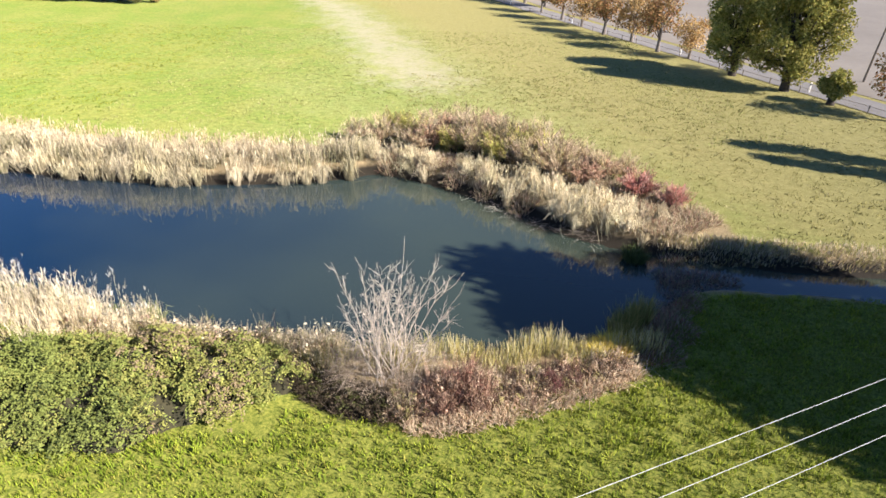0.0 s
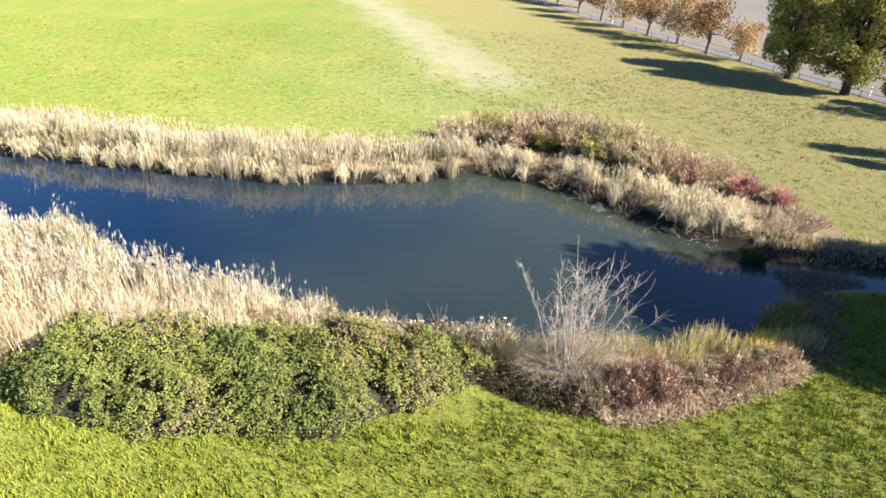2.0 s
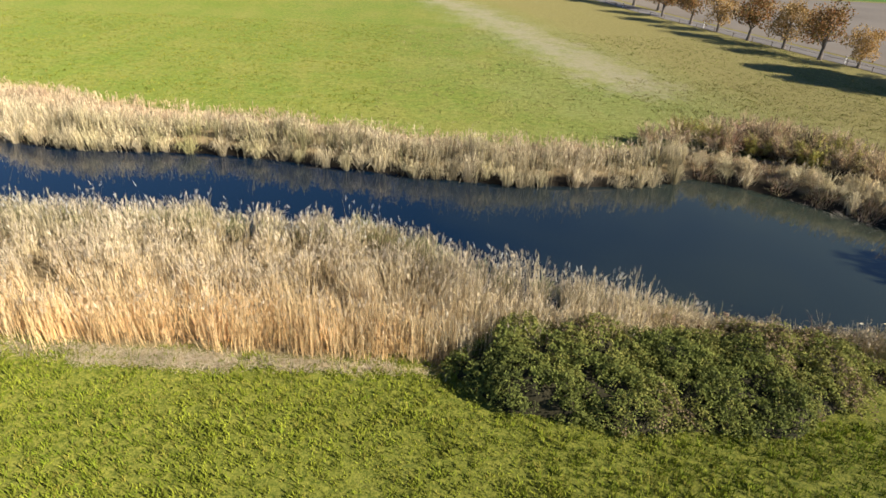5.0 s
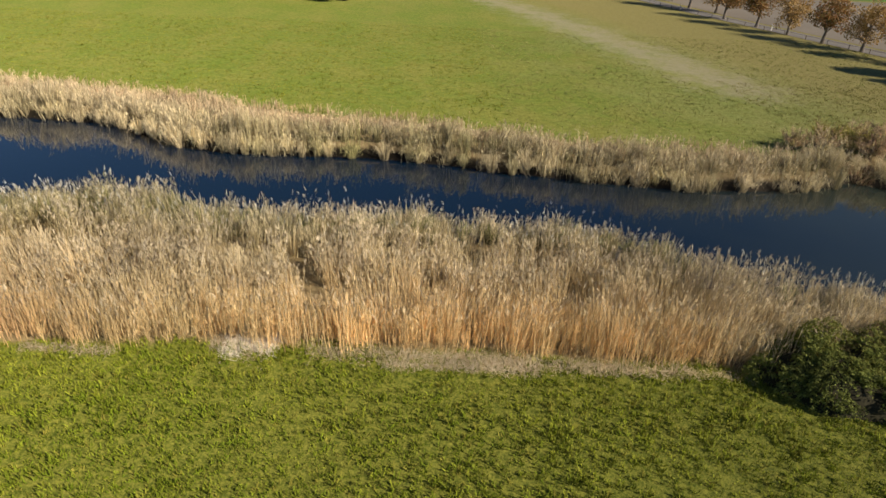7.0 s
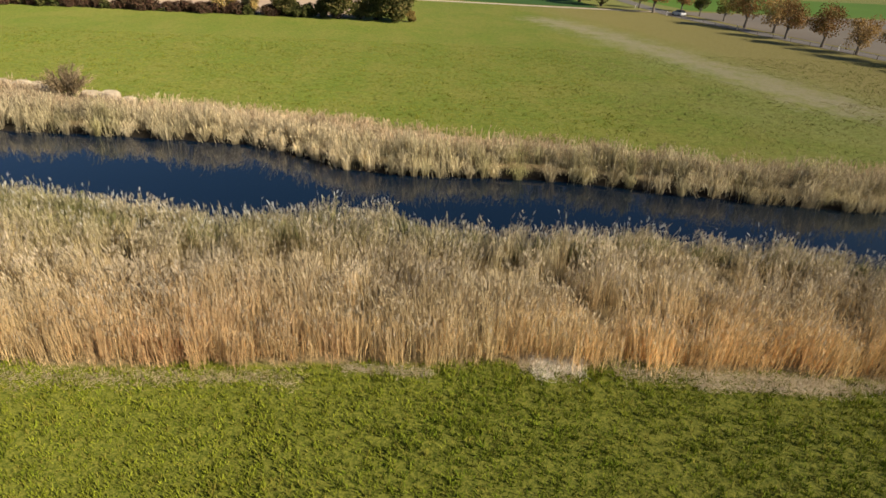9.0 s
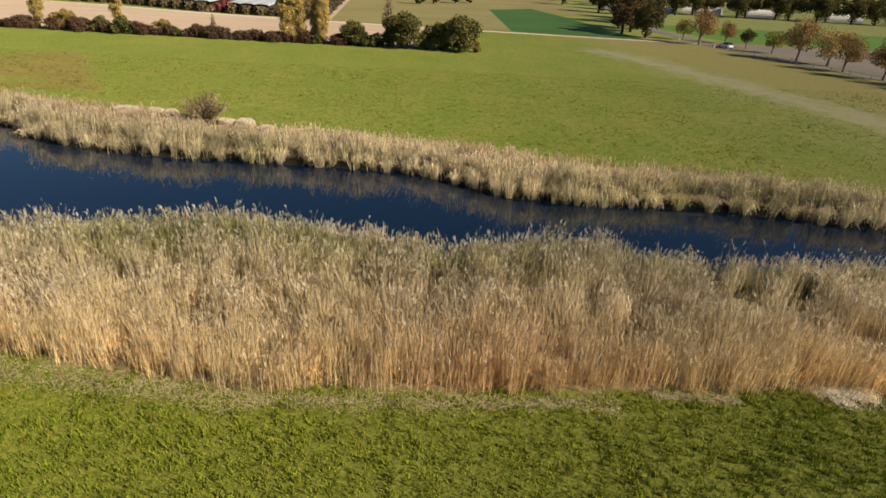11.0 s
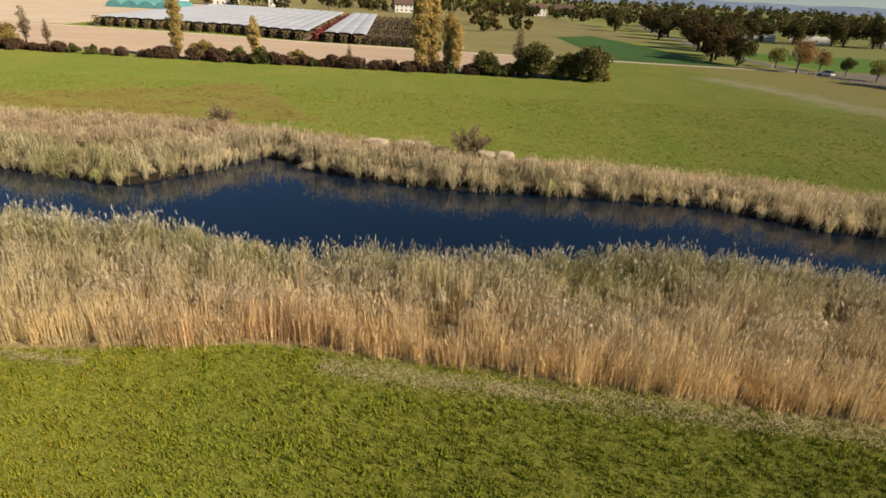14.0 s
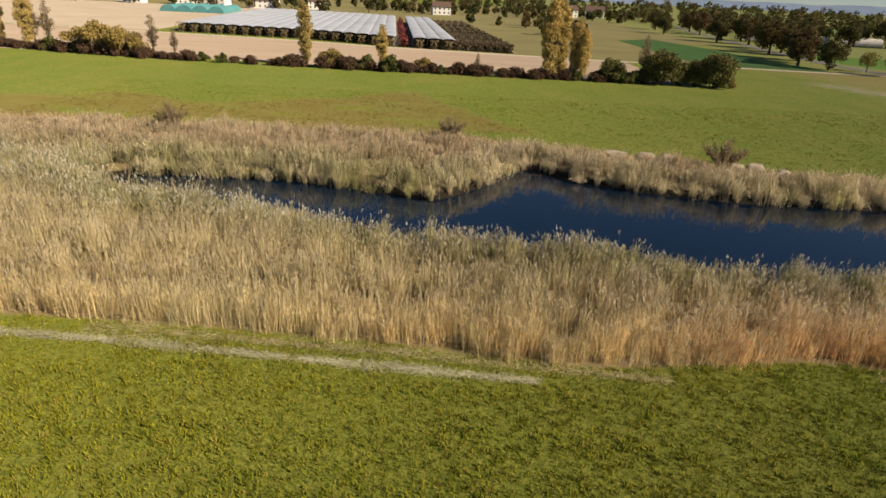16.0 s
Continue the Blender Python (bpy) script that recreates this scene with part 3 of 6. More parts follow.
def near_reeds(x0, x1, stems, rng):
    geo = Geo()
    x, y = clumps(x0, x1, 16.5, 51 if x0 < -120 else 45, 2.6, rng)
    front = np.interp(x, FRONT_X, FRONT_Y) + 0.3 * wobble(x, y, 1.6, 2)
    shore = np.interp(x, near_line[:, 0], near_line[:, 1])
    d = inside(x, y)
    keep = (y > front) & (d < 0.5 + 0.7 * wobble(x, y, 1.7, 4)) & (y < shore + 3)
    keep &= ((wobble(x * 1.7, y * 0.7, 1.3, 6.3) + 0.5 * wobble(x, y, 0.45, 9) > -0.80) & (wobble(x * 1.5, y * 0.7, 2.6, 16.3) + 0.4 * wobble(x, y, 0.6, 2) > -1.0)) | (y - front < 0.5)
    x, y, front, shore = x[keep], y[keep], front[keep], shore[keep]
    n = len(x)
    depth = np.clip((y - front) / np.maximum(shore - front, 1), 0, 1)
    tall = 1.74 + 0.36 * wobble(x, y, 2.7, 3) + 0.5 * wobble(x * 1.4, y, 0.8, 7) + 0.4 * ramp01(x, -26, -18) + rng.normal(0, 0.19, n) - 0.3 * ramp01(-(y - front), -0.9, 0) - 0.1 * ramp01(depth, 0.5, 1)
    warm = np.interp(x, [-130, -115, -100, -88, -75, -62, -55, -46, -36, -26, -18], [0.2, 0.3, 0.5, 0.75, 0.45, 0.8, 1.1, 0.7, 1.2, 1.0, 0.2])
    warm = np.clip(warm + 0.4 * wobble(x, y, 4, 2.2), 0.05, 1.8) * (1 - 0.7 * ramp01(depth, 0.3, 0.65))
    green = ramp01(depth, 0.5, 0.85) * np.clip(1.6 + 1.4 * wobble(x, y, 4, 9), 0.2, 3.2) * np.interp(x, [-58, -50, -30], [1.2, 0.6, 0.35])
    red = (np.exp(-((x + 57) / 6) ** 2) + 0.8 * np.exp(-((x + 92) / 7) ** 2) + np.clip(wobble(x, y, 5, 12.0) - 0.5, 0, 1)) * (1 - depth) * 1.1
    pale = ramp01(x, -27, -19) * 1.3 + 1.5 * np.exp(-((x + 42) / 14) ** 2) * ramp01(depth, 0.15, 0.4)
    west = ramp01(-x + 3 * wobble(x, y, 4, 5), 92, 112)
    foot = mixture(n, rng, (TAWNY, 1.6 * west), (GOLD, 0.7), (ORANGE, 0.4 + 1.5 * warm), (BEIGE, 0.5 + pale), (OLIVE, green * 0.5), (RUSSET, red))
    leafc = mixture(n, rng, (TAWNY, 2.6 * west), (BEIGE, 1.3 + pale), (GOLD, 0.4), (ORANGE, 0.6 * warm), (OLIVE, green * 1.3), (RUSSET, red * 0.8), (ASH, 0.2 + 0.8 * ramp01(depth, 0.25, 0.5)), ((0.36, 0.32, 0.17), ramp01(depth, 0.25, 0.55) * np.where(x < -54, 1.9, 1.0) * (1 - 0.5 * ramp01(x, -27, -19))))
    plumec = (0.92 - 0.12 * west)[:, None] * mixture(n, rng, ((0.50, 0.42, 0.27), 2.0 * west), ((0.54, 0.46, 0.345), 1.3), (BEIGE, 0.7), (OLIVE, green * 0.5), ((0.58, 0.50, 0.37), 0.3 + pale))
    mop = (depth > 0.28) & (rng.random(n) < 0.2)
    lift = tall[mop] * (0.92 + 0.25 * rng.random(mop.sum()))
    tussocks(geo, x[mop], y[mop], lift, rng.uniform(0.45, 0.95, mop.sum()), foot[mop] * 0.85, leafc[mop] * 0.6 + plumec[mop] * 0.42, rng, 42 if x0 > -120 else 32, 0.010, rng.normal(0, 0.16, (mop.sum(), 2)), 0.4)
    edge = (depth > 0.8) & (rng.random(n) < 0.8)
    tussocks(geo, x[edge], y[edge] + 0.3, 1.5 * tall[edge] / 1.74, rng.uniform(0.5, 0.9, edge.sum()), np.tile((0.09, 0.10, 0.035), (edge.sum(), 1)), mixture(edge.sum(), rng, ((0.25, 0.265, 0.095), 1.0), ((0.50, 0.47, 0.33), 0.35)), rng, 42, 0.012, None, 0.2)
    sprig = (depth > 0.72) & (rng.random(n) < 0.5)
    pale_tip = np.tile((0.62, 0.60, 0.52), (sprig.sum(), 1))
    reeds(geo, x[sprig], y[sprig] + 0.2, tall[sprig] * 1.06 + 0.08, (foot[sprig] * 0.7, leafc[sprig] * 0.8, pale_tip), rng, 6, 0.35, 0.008, 1.0, 3, 0.16, 5)
    # brightness by x: how strongly the reeds look lit, put into their colour
    lightened = (1 + 0.28 * np.exp(-((x + 37) / 9) ** 2) - 0.12 * np.exp(-((x + 56) / 8) ** 2))[:, None]
    foot, leafc, plumec = foot * lightened, leafc * lightened, plumec * lightened
    first = y - front < 2.4
    leafc = np.where(first[:, None], 0.55 * foot + 0.45 * leafc, leafc)
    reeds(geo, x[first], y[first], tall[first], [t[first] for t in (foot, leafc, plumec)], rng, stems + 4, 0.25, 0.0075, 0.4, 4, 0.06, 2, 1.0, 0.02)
    cx = np.repeat(np.arange(x0, min(x1, -20.5), 0.25), 2)
    pick_up = np.abs(cx[:, None] - x[first][None]).argmin(1)
    cy = np.interp(cx, FRONT_X, FRONT_Y) + 0.3 * wobble(cx, cx * 0, 1.6, 2) + rng.uniform(0.0, 0.9, len(cx))
    tint = foot[first][pick_up] * 1.1
    reeds(geo, cx, cy, rng.uniform(0.9, 1.55, len(cx)) + 0.25 * wobble(cx, cy, 1.1, 8), (tint, tint, 0.5 * tint + 0.5 * plumec[first][pick_up]), rng, 9, 0.16, 0.0085, 0.3, 3, 0.05, 2, 1.0, 0.0)
    rest = ~first
    for group, share, count, shoots in ((rest & (wobble(x, y, 1.6, 14) > -0.15), 1.0, 2, 4), (rest & (wobble(x, y, 1.6, 14) <= -0.15), 0.4, 4, 2)):
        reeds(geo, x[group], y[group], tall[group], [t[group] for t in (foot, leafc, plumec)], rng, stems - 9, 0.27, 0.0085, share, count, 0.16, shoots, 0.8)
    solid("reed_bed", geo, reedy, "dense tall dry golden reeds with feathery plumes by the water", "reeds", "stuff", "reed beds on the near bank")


def far_reeds(x0, x1, stems, rng):
    geo = Geo()
    x, y = clumps(x0, x1, 37, 70, 1.7, rng)
    d = inside(x, y)
    back = np.interp(x, BACK_X, BACK_Y) + 0.6 * wobble(x, y, 2.2, 2)
    shore = np.interp(-x, -far_line[:, 0], far_line[:, 1])
    keep = (y < back) & (d < 0.5 + 0.5 * wobble(x, y, 1.0, 4)) & (y > shore - 7)
    keep &= (d < -0.7) & ((wobble(x, y, 1.5, 21) > -0.75) | (back - y < 1.5))
    x, y, d, back = x[keep], y[keep], d[keep], back[keep]
    n = len(x)
    wet = ramp01(d, -4.5, -0.5)
    tall = 1.1 + 0.6 * wet + 0.42 * wobble(x, y, 2.6, 3) + 0.32 * wobble(x, y, 1.1, 7) + rng.normal(0, 0.24, n) - 0.6 * ramp01(-(back - y), -2.5, 0)
    green = 0.2 + wet * np.clip(0.5 + 0.8 * wobble(x, y, 6, 9), 0.0, 1.3) + 2.0 * ramp01(-x, 104, 116) * ramp01(-y, -60, -52)
    pink = (0.54, 0.375, 0.245)
    foot = mixture(n, rng, (GOLD, 0.3), (BEIGE, 0.9), (OLIVE, green), (pink, 0.5 * (1 - wet)))
    leafc = mixture(n, rng, (BEIGE, 1.0), (GOLD, 0.2), (OLIVE, green), (PLUME, 0.6), (pink, 1.0 * (1 - wet)))
    plumec = mixture(n, rng, (PLUME, 0.7), (BEIGE, 0.7), (pink, 1.4 * (1 - wet)))
    some = rng.random(n) < 0.72
    reeds(geo, x[some], y[some], np.maximum(tall, 0.45)[some], [t[some] for t in (foot, leafc, plumec)], rng, stems - 9, 0.36, 0.0135, 0.8, 2, 0.2, 2)
    mop = rng.random(n) < 0.42
    # mop feet darkened, the shade low among the leaves put into colour
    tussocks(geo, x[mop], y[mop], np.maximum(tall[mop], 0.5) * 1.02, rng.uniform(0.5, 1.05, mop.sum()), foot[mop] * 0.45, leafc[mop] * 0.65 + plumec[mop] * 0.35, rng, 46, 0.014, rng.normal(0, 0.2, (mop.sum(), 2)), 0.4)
    # a row of mops that hang over the water, with dark hollows between
    at = [0.0]
    while at[-1] < 400:
        at.append(at[-1] + (rng.uniform(0.75, 1.25) if rng.random() < 0.8 else rng.uniform(1.6, 2.3)))
    run = np.r_[0, np.cumsum(np.hypot(*np.diff(far_line, axis=0).T))]
    at = np.array([a for a in at if a < run[-1]])
    sx, sy = np.interp(at, run, far_line[:, 0]), np.interp(at, run, far_line[:, 1])
    dx, dy = np.interp(at + 0.6, run, far_line[:, 0]) - sx, np.interp(at + 0.6, run, far_line[:, 1]) - sy
    ln = np.hypot(dx, dy) + 1e-9
    nx, ny = -dy / ln, dx / ln                                                       # towards the water
    k = (sx > x0) & (sx < min(x1, -4.5)) & (ln > 0.1)
    sx, sy, nx, ny = sx[k], sy[k], nx[k], ny[k]
    swing = inside(sx + nx, sy + ny) < 0
    nx, ny = np.where(swing, -nx, nx), np.where(swing, -ny, ny)
    m = len(sx)
    gr = np.clip(0.8 + 0.7 * wobble(sx, sy, 6, 9), 0.2, 1.4) + 1.6 * ramp01(-sx, 104, 116)
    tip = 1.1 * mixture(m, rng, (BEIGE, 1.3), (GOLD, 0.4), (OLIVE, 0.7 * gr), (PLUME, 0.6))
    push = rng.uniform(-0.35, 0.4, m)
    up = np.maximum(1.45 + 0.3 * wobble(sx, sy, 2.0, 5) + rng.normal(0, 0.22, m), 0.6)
    # feet at 0.65 of the tips: shade above the water put into colour
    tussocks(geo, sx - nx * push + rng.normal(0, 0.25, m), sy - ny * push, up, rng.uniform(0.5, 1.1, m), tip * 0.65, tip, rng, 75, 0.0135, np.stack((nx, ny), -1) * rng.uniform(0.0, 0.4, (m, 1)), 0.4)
    for back_off, lift, cnt in ((0.1, 1.4, 14), (0.8, 1.75, 15), (1.4, 1.7, 10)):
        push = back_off + rng.uniform(-0.3, 0.45, m)
        px, py = sx - nx * push + rng.normal(0, 0.3, m), sy - ny * push
        up = np.maximum(lift + 0.35 * wobble(sx, sy, 2.0, 5) + rng.normal(0, 0.25, m), 0.5)
        reeds(geo, px, py, up, (tip * 0.8, tip, tip * 1.05), rng, cnt, 0.3, 0.0115, 0.8, 3, 0.3, 3, 0.9, 0.05)
    if x0 < -120:
        wx, wy = rng.uniform(-146, -129, 90), rng.uniform(49.4, 52.6, 90)
        blunt = 1.1 * mixture(90, rng, (BEIGE, 1.0), (OLIVE, 1.0), (TAWNY, 0.8))
        reeds(geo, wx, wy, rng.uniform(0.9, 1.6, 90), (blunt * 0.8, blunt, blunt), rng, 16, 0.35, 0.0115, 0.7, 3, 0.3, 2, 0.9, 0.05)
    fx = rng.uniform(x0, min(x1, -6), int((min(x1, -6) - x0) * 7))
    fy = np.interp(fx, BACK_X, BACK_Y) + rng.uniform(-0.6, 2.6, len(fx))
    fringe = mixture(len(fx), rng, (pink, 1.3), (BEIGE, 0.6), (GOLD, 0.3))
    reeds(geo, fx, fy, rng.uniform(0.3, 0.75, len(fx)), (fringe, fringe, fringe), rng, 5, 0.3, 0.015, 0.6, 1, 0.25, 1)
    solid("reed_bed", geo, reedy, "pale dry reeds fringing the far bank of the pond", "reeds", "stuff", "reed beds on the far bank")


for a, b in ((-165, -110), (-110, -80), (-80, -50), (-50, -11.5)):
    near_reeds(a, b, 25 if a > -120 else 18, np.random.default_rng(int(-a)))
for a, b in ((-170, -110), (-110, -75), (-75, -40), (-40, -4)):
    far_reeds(a, b, 20, np.random.default_rng(int(1000 - a)))


# ---- shrubs and trees ----
def crown(geo, blobs, count, size, palette, rng, up=0.4, fill=0.45, long=1.5):
    """Leaves gathered in uneven clumps: blobs are rows of centre and radius."""
    b = np.asarray(blobs, float)
    w = b[:, 3] ** 2
    k = rng.choice(len(b), count, p=w / w.sum())
    r = b[k, 3:4] * (fill + (1 - fill) * rng.random((count, 1)) ** 0.6) * rng.uniform(0.85, 1.1, (count, 1))
    at = b[k, :3] + unit(rng.normal(0, 1, (count, 3))) * r * np.array([1, 1, 0.85])
    own = rng.uniform(0.8, 1.2, (len(b), 1))[k]
    at[:, 2] = np.maximum(at[:, 2], 0.05)
    cards(geo, at, size, pick(palette, count, rng) * own, up, long, rng)
    return at


def blob_crown(rng, n, wide, low, high, blob, round_top=1.0):
    """Clump centres spread through an egg-shaped crown between two heights."""
    out = []
    while len(out) < n:
        p = rng.uniform(-1, 1, 3)
        if np.linalg.norm(p) > 1 or np.linalg.norm(p) < 0.35:
            continue
        s = 1 - 0.35 * max(p[2], 0) * round_top
        out.append((p[0] * wide * s, p[1] * wide * s, (low + high) / 2 + p[2] * (high - low) / 2, blob * rng.uniform(0.7, 1.25)))
    return np.array(out)


def make_tree(name, label, tall, wide, low, palette, seed, blobs=26, leaves=2600, size=0.34, blob=None, trunk=None, category="tree", group="", skin=None):
    rng = np.random.default_rng(seed)
    ob = thing(name, label, category, group=group)
    bl = blob_crown(rng, blobs, wide * 0.78, low + 0.5, tall - 0.6, blob or wide * 0.34)
    g = Geo()
    tr = trunk or tall * 0.032
    fork = low + (tall - low) * 0.35
    zs = np.linspace(-0.3, fork, 5)
    line = np.stack((0.05 * zs * rng.normal(0, 0.4), 0.05 * zs * rng.normal(0, 0.4), zs), -1)
    tube(g, line, tr * np.array([1.5, 1.05, 0.9, 0.8, 0.6]), 8)
    for c in bl[rng.permutation(len(bl))[: max(6, blobs // 2)]]:
        s = line[rng.integers(2, 5)]
        mid = (s + c[:3]) / 2 + rng.normal(0, 0.25, 3) + (0, 0, -0.2)
        tube(g, [s, mid, c[:3]], [tr * 0.42, tr * 0.26, tr * 0.06], 5)
    part("trunk", g, skin or bark, ob, smooth=True)
    g = Geo()
    crown(g, bl, leaves, size, palette, rng)
    part("crown", g, leafy, ob)
    return ob


def make_bush(name, label, wide, tall, palette, seed, leaves=900, size=0.25, category="bush", group=""):
    rng = np.random.default_rng(seed)
    ob = thing(name, label, category, group=group)
    n = 22
    a = rng.uniform(0, 2 * np.pi, n)
    r = wide * rng.uniform(0.1, 0.72, n)
    bl = np.stack((r * np.cos(a), r * np.sin(a), tall * (0.14 + 0.6 * rng.random(n) * (1 - 0.45 * r / wide)), np.full(n, min(wide, tall) * 0.36)), -1)
    g = Geo()
    for c in bl:
        tube(g, [(c[0] * 0.15, c[1] * 0.15, -0.2), (c[0] * 0.6, c[1] * 0.6, c[2] * 0.6), tuple(c[:3])], [0.05, 0.035, 0.012], 4)
    part("stem", g, twiggy, ob)
    g = Geo()
    crown(g, bl, leaves, size, palette, rng, 0.4, 0.3)
    part("foliage", g, leafy, ob)
    return ob


def twig_bush(name, label, wide, tall, palette, seed, twigs=1700, leaves=900, size=0.07, group="", category="shrub"):
    """A shrub of many fine stems that fan out from its foot, with sparse small leaves."""
    rng = np.random.default_rng(seed)
    ob = thing(name, label, category, group=group)
    g = Geo()
    ends = []
    for k in range(26):
        a, r = rng.uniform(0, 2 * np.pi), wide * math.sqrt(rng.random()) * 0.85
        e = np.array([r * math.cos(a), r * math.sin(a), tall * rng.uniform(0.7, 1.05) * (1 - 0.45 * (r / wide) ** 2)])
        m = e * (0.45, 0.45, 0.55) + rng.normal(0, 0.06, 3)
        tube(g, [(e[0] * 0.12, e[1] * 0.12, -0.15), tuple(m), tuple(e)], [0.022, 0.015, 0.005], 4)
        ends += [m, (m + e) / 2, e]
    part("stem", g, twiggy, ob)
    g = Geo()
    ends = np.array(ends)
    k = rng.integers(0, len(ends), twigs)
    base = ends[k] * rng.uniform(0.5, 1.0, (twigs, 1)) + rng.normal(0, 0.10, (twigs, 3))
    base[:, 2] = np.maximum(base[:, 2], 0.0)
    axis = unit(base * (0.8, 0.8, 0.25) + rng.normal(0, 0.35, (twigs, 3)) + np.array([0, 0, 0.7])) * rng.uniform(0.25, 0.6, (twigs, 1))
    spot = pick(palette, len(ends), rng, 0.25)
    blades(g, base, axis, 0.0135, spot[k] * rng.uniform(0.75, 1.2, (twigs, 1)), None, 0.2, 0.4, rng)
    i = rng.integers(0, twigs, leaves)
    cards(g, base[i] + axis[i] * rng.uniform(0.3, 1.0, (leaves, 1)), size, spot[k[i]] * rng.uniform(0.8, 1.3, (leaves, 1)), 0.3, 1.5, rng)
    part("twig", g, reedy, ob)
    return ob


def put(ob, x, y, turn=0.0, size=1.0, z=0.0):
    ob.matrix_basis = Matrix.LocRotScale((x, y, z), Euler((0, 0, turn)), (size, size, size))
    return ob


def again(ob, x, y, turn, size=1.0, z=0.0):
    c = copy_thing(ob, pose(x, y, z, 0, 0, math.degrees(turn)))
    c.scale = (size, size, size)
    return c

OAK = [(0.26, 0.26, 0.058), (0.36, 0.33, 0.078), (0.45, 0.385, 0.11), (0.19, 0.20, 0.046)]
RUST = [(0.38, 0.21, 0.085), (0.31, 0.155, 0.06), (0.41, 0.27, 0.12), (0.22, 0.18, 0.065)]
AMBER = [(0.44, 0.30, 0.12), (0.38, 0.24, 0.09), (0.46, 0.34, 0.16)]
POPLAR = [(0.62, 0.46, 0.17), (0.56, 0.41, 0.15), (0.48, 0.37, 0.14), (0.42, 0.34, 0.13)]
DEEP = [(0.07, 0.085, 0.026), (0.105, 0.115, 0.036), (0.15, 0.14, 0.045)]
WINE = [(0.12, 0.062, 0.042), (0.15, 0.088, 0.055), (0.11, 0.082, 0.046)]

oak = make_tree("oak_tree", "large green-gold oak with a dark trunk beside the road", 11.6, 5.4, 0.7, OAK, 11, 110, 27000, 0.19, 1.05)
put(oak, 35.5, 72.3)
again(oak, 38.0, 65.2, 2.1, 1.08)
street = make_tree("avenue_tree", "small rust-brown avenue tree in autumn leaf", 7.8, 3.9, 1.2, RUST, 21, 30, 3400, 0.22, group="trees along the road", skin=grey_bark)
amber = make_tree("avenue_tree", "small amber-yellow avenue tree in autumn leaf", 7.5, 3.8, 1.2, AMBER, 22, 30, 3200, 0.22, group="trees along the road", skin=grey_bark)
lime = make_tree("avenue_tree", "small yellow-green avenue tree", 6.4, 2.9, 1.2, [(0.24, 0.22, 0.06), (0.30, 0.25, 0.07), (0.18, 0.17, 0.05)], 23, 24, 2200, 0.22, group="trees along the road", skin=grey_bark)
dusky = make_tree("avenue_tree", "small dark green avenue tree", 5.4, 2.2, 1.2, DEEP, 25, 24, 2200, 0.22, group="trees along the road", skin=grey_bark)
put(street, 31.4, 86.5)
put(amber, 30.0, 94.0)
put(lime, 7.9, 177)
put(dusky, 19.0, 162.4)
for ob, x, y, s in ((amber, 34.0, 81.8, 0.75), (street, 27.5, 100.4, 1.0), (amber, 25.7, 108.0, 0.9), (street, 23.8, 115.5, 1.0), (street, 21.6, 124.5, 0.95), (amber, 23.8, 133.8, 1.08), (street, 20.6, 140.4, 1.2), (lime, 21.4, 153.4, 0.95),
                    (street, 18.1, 173.0, 0.75), (street, 8.4, 166.4, 1.15)):
    again(ob, x, y, x * 1.9, s)
willowish = make_tree("willow_tree", "small pollarded green willow with a thick trunk", 4.0, 1.8, 0.4, OAK, 24, 24, 3000, 0.2, trunk=0.35)
put(willowish, 39.8, 59.7)
again(street, 42.5, 54.0, 42.5, 0.95)
slender = make_tree("slender_tree", "tall slender yellowing tree beside the road", 13.0, 1.5, 0.8, OAK, 26, 60, 5200, 0.22, 0.8, group="slender trees by the road")
put(slender, 41.7, 39.0)
again(slender, 43.0, 35.2, 1.3, 1.05)


# ---- tall trees that shade the channel ----
shade = make_tree("tall_tree", "tall leafy green tree by the channel", 17, 5.0, 2.5, OAK, 31, 60, 16000, 0.42, 2.1, group="tall trees by the channel")
put(shade, 29, 12.5, 0, 0.92)
again(shade, 31.5, 15.3, 1.2, 1.06)
again(shade, 31, 9, 2.4, 0.74)
# unseen slender tree, added to cast a streak of shade on the bank
again(slender, 30.1, 22.6, 0.4, 0.85)


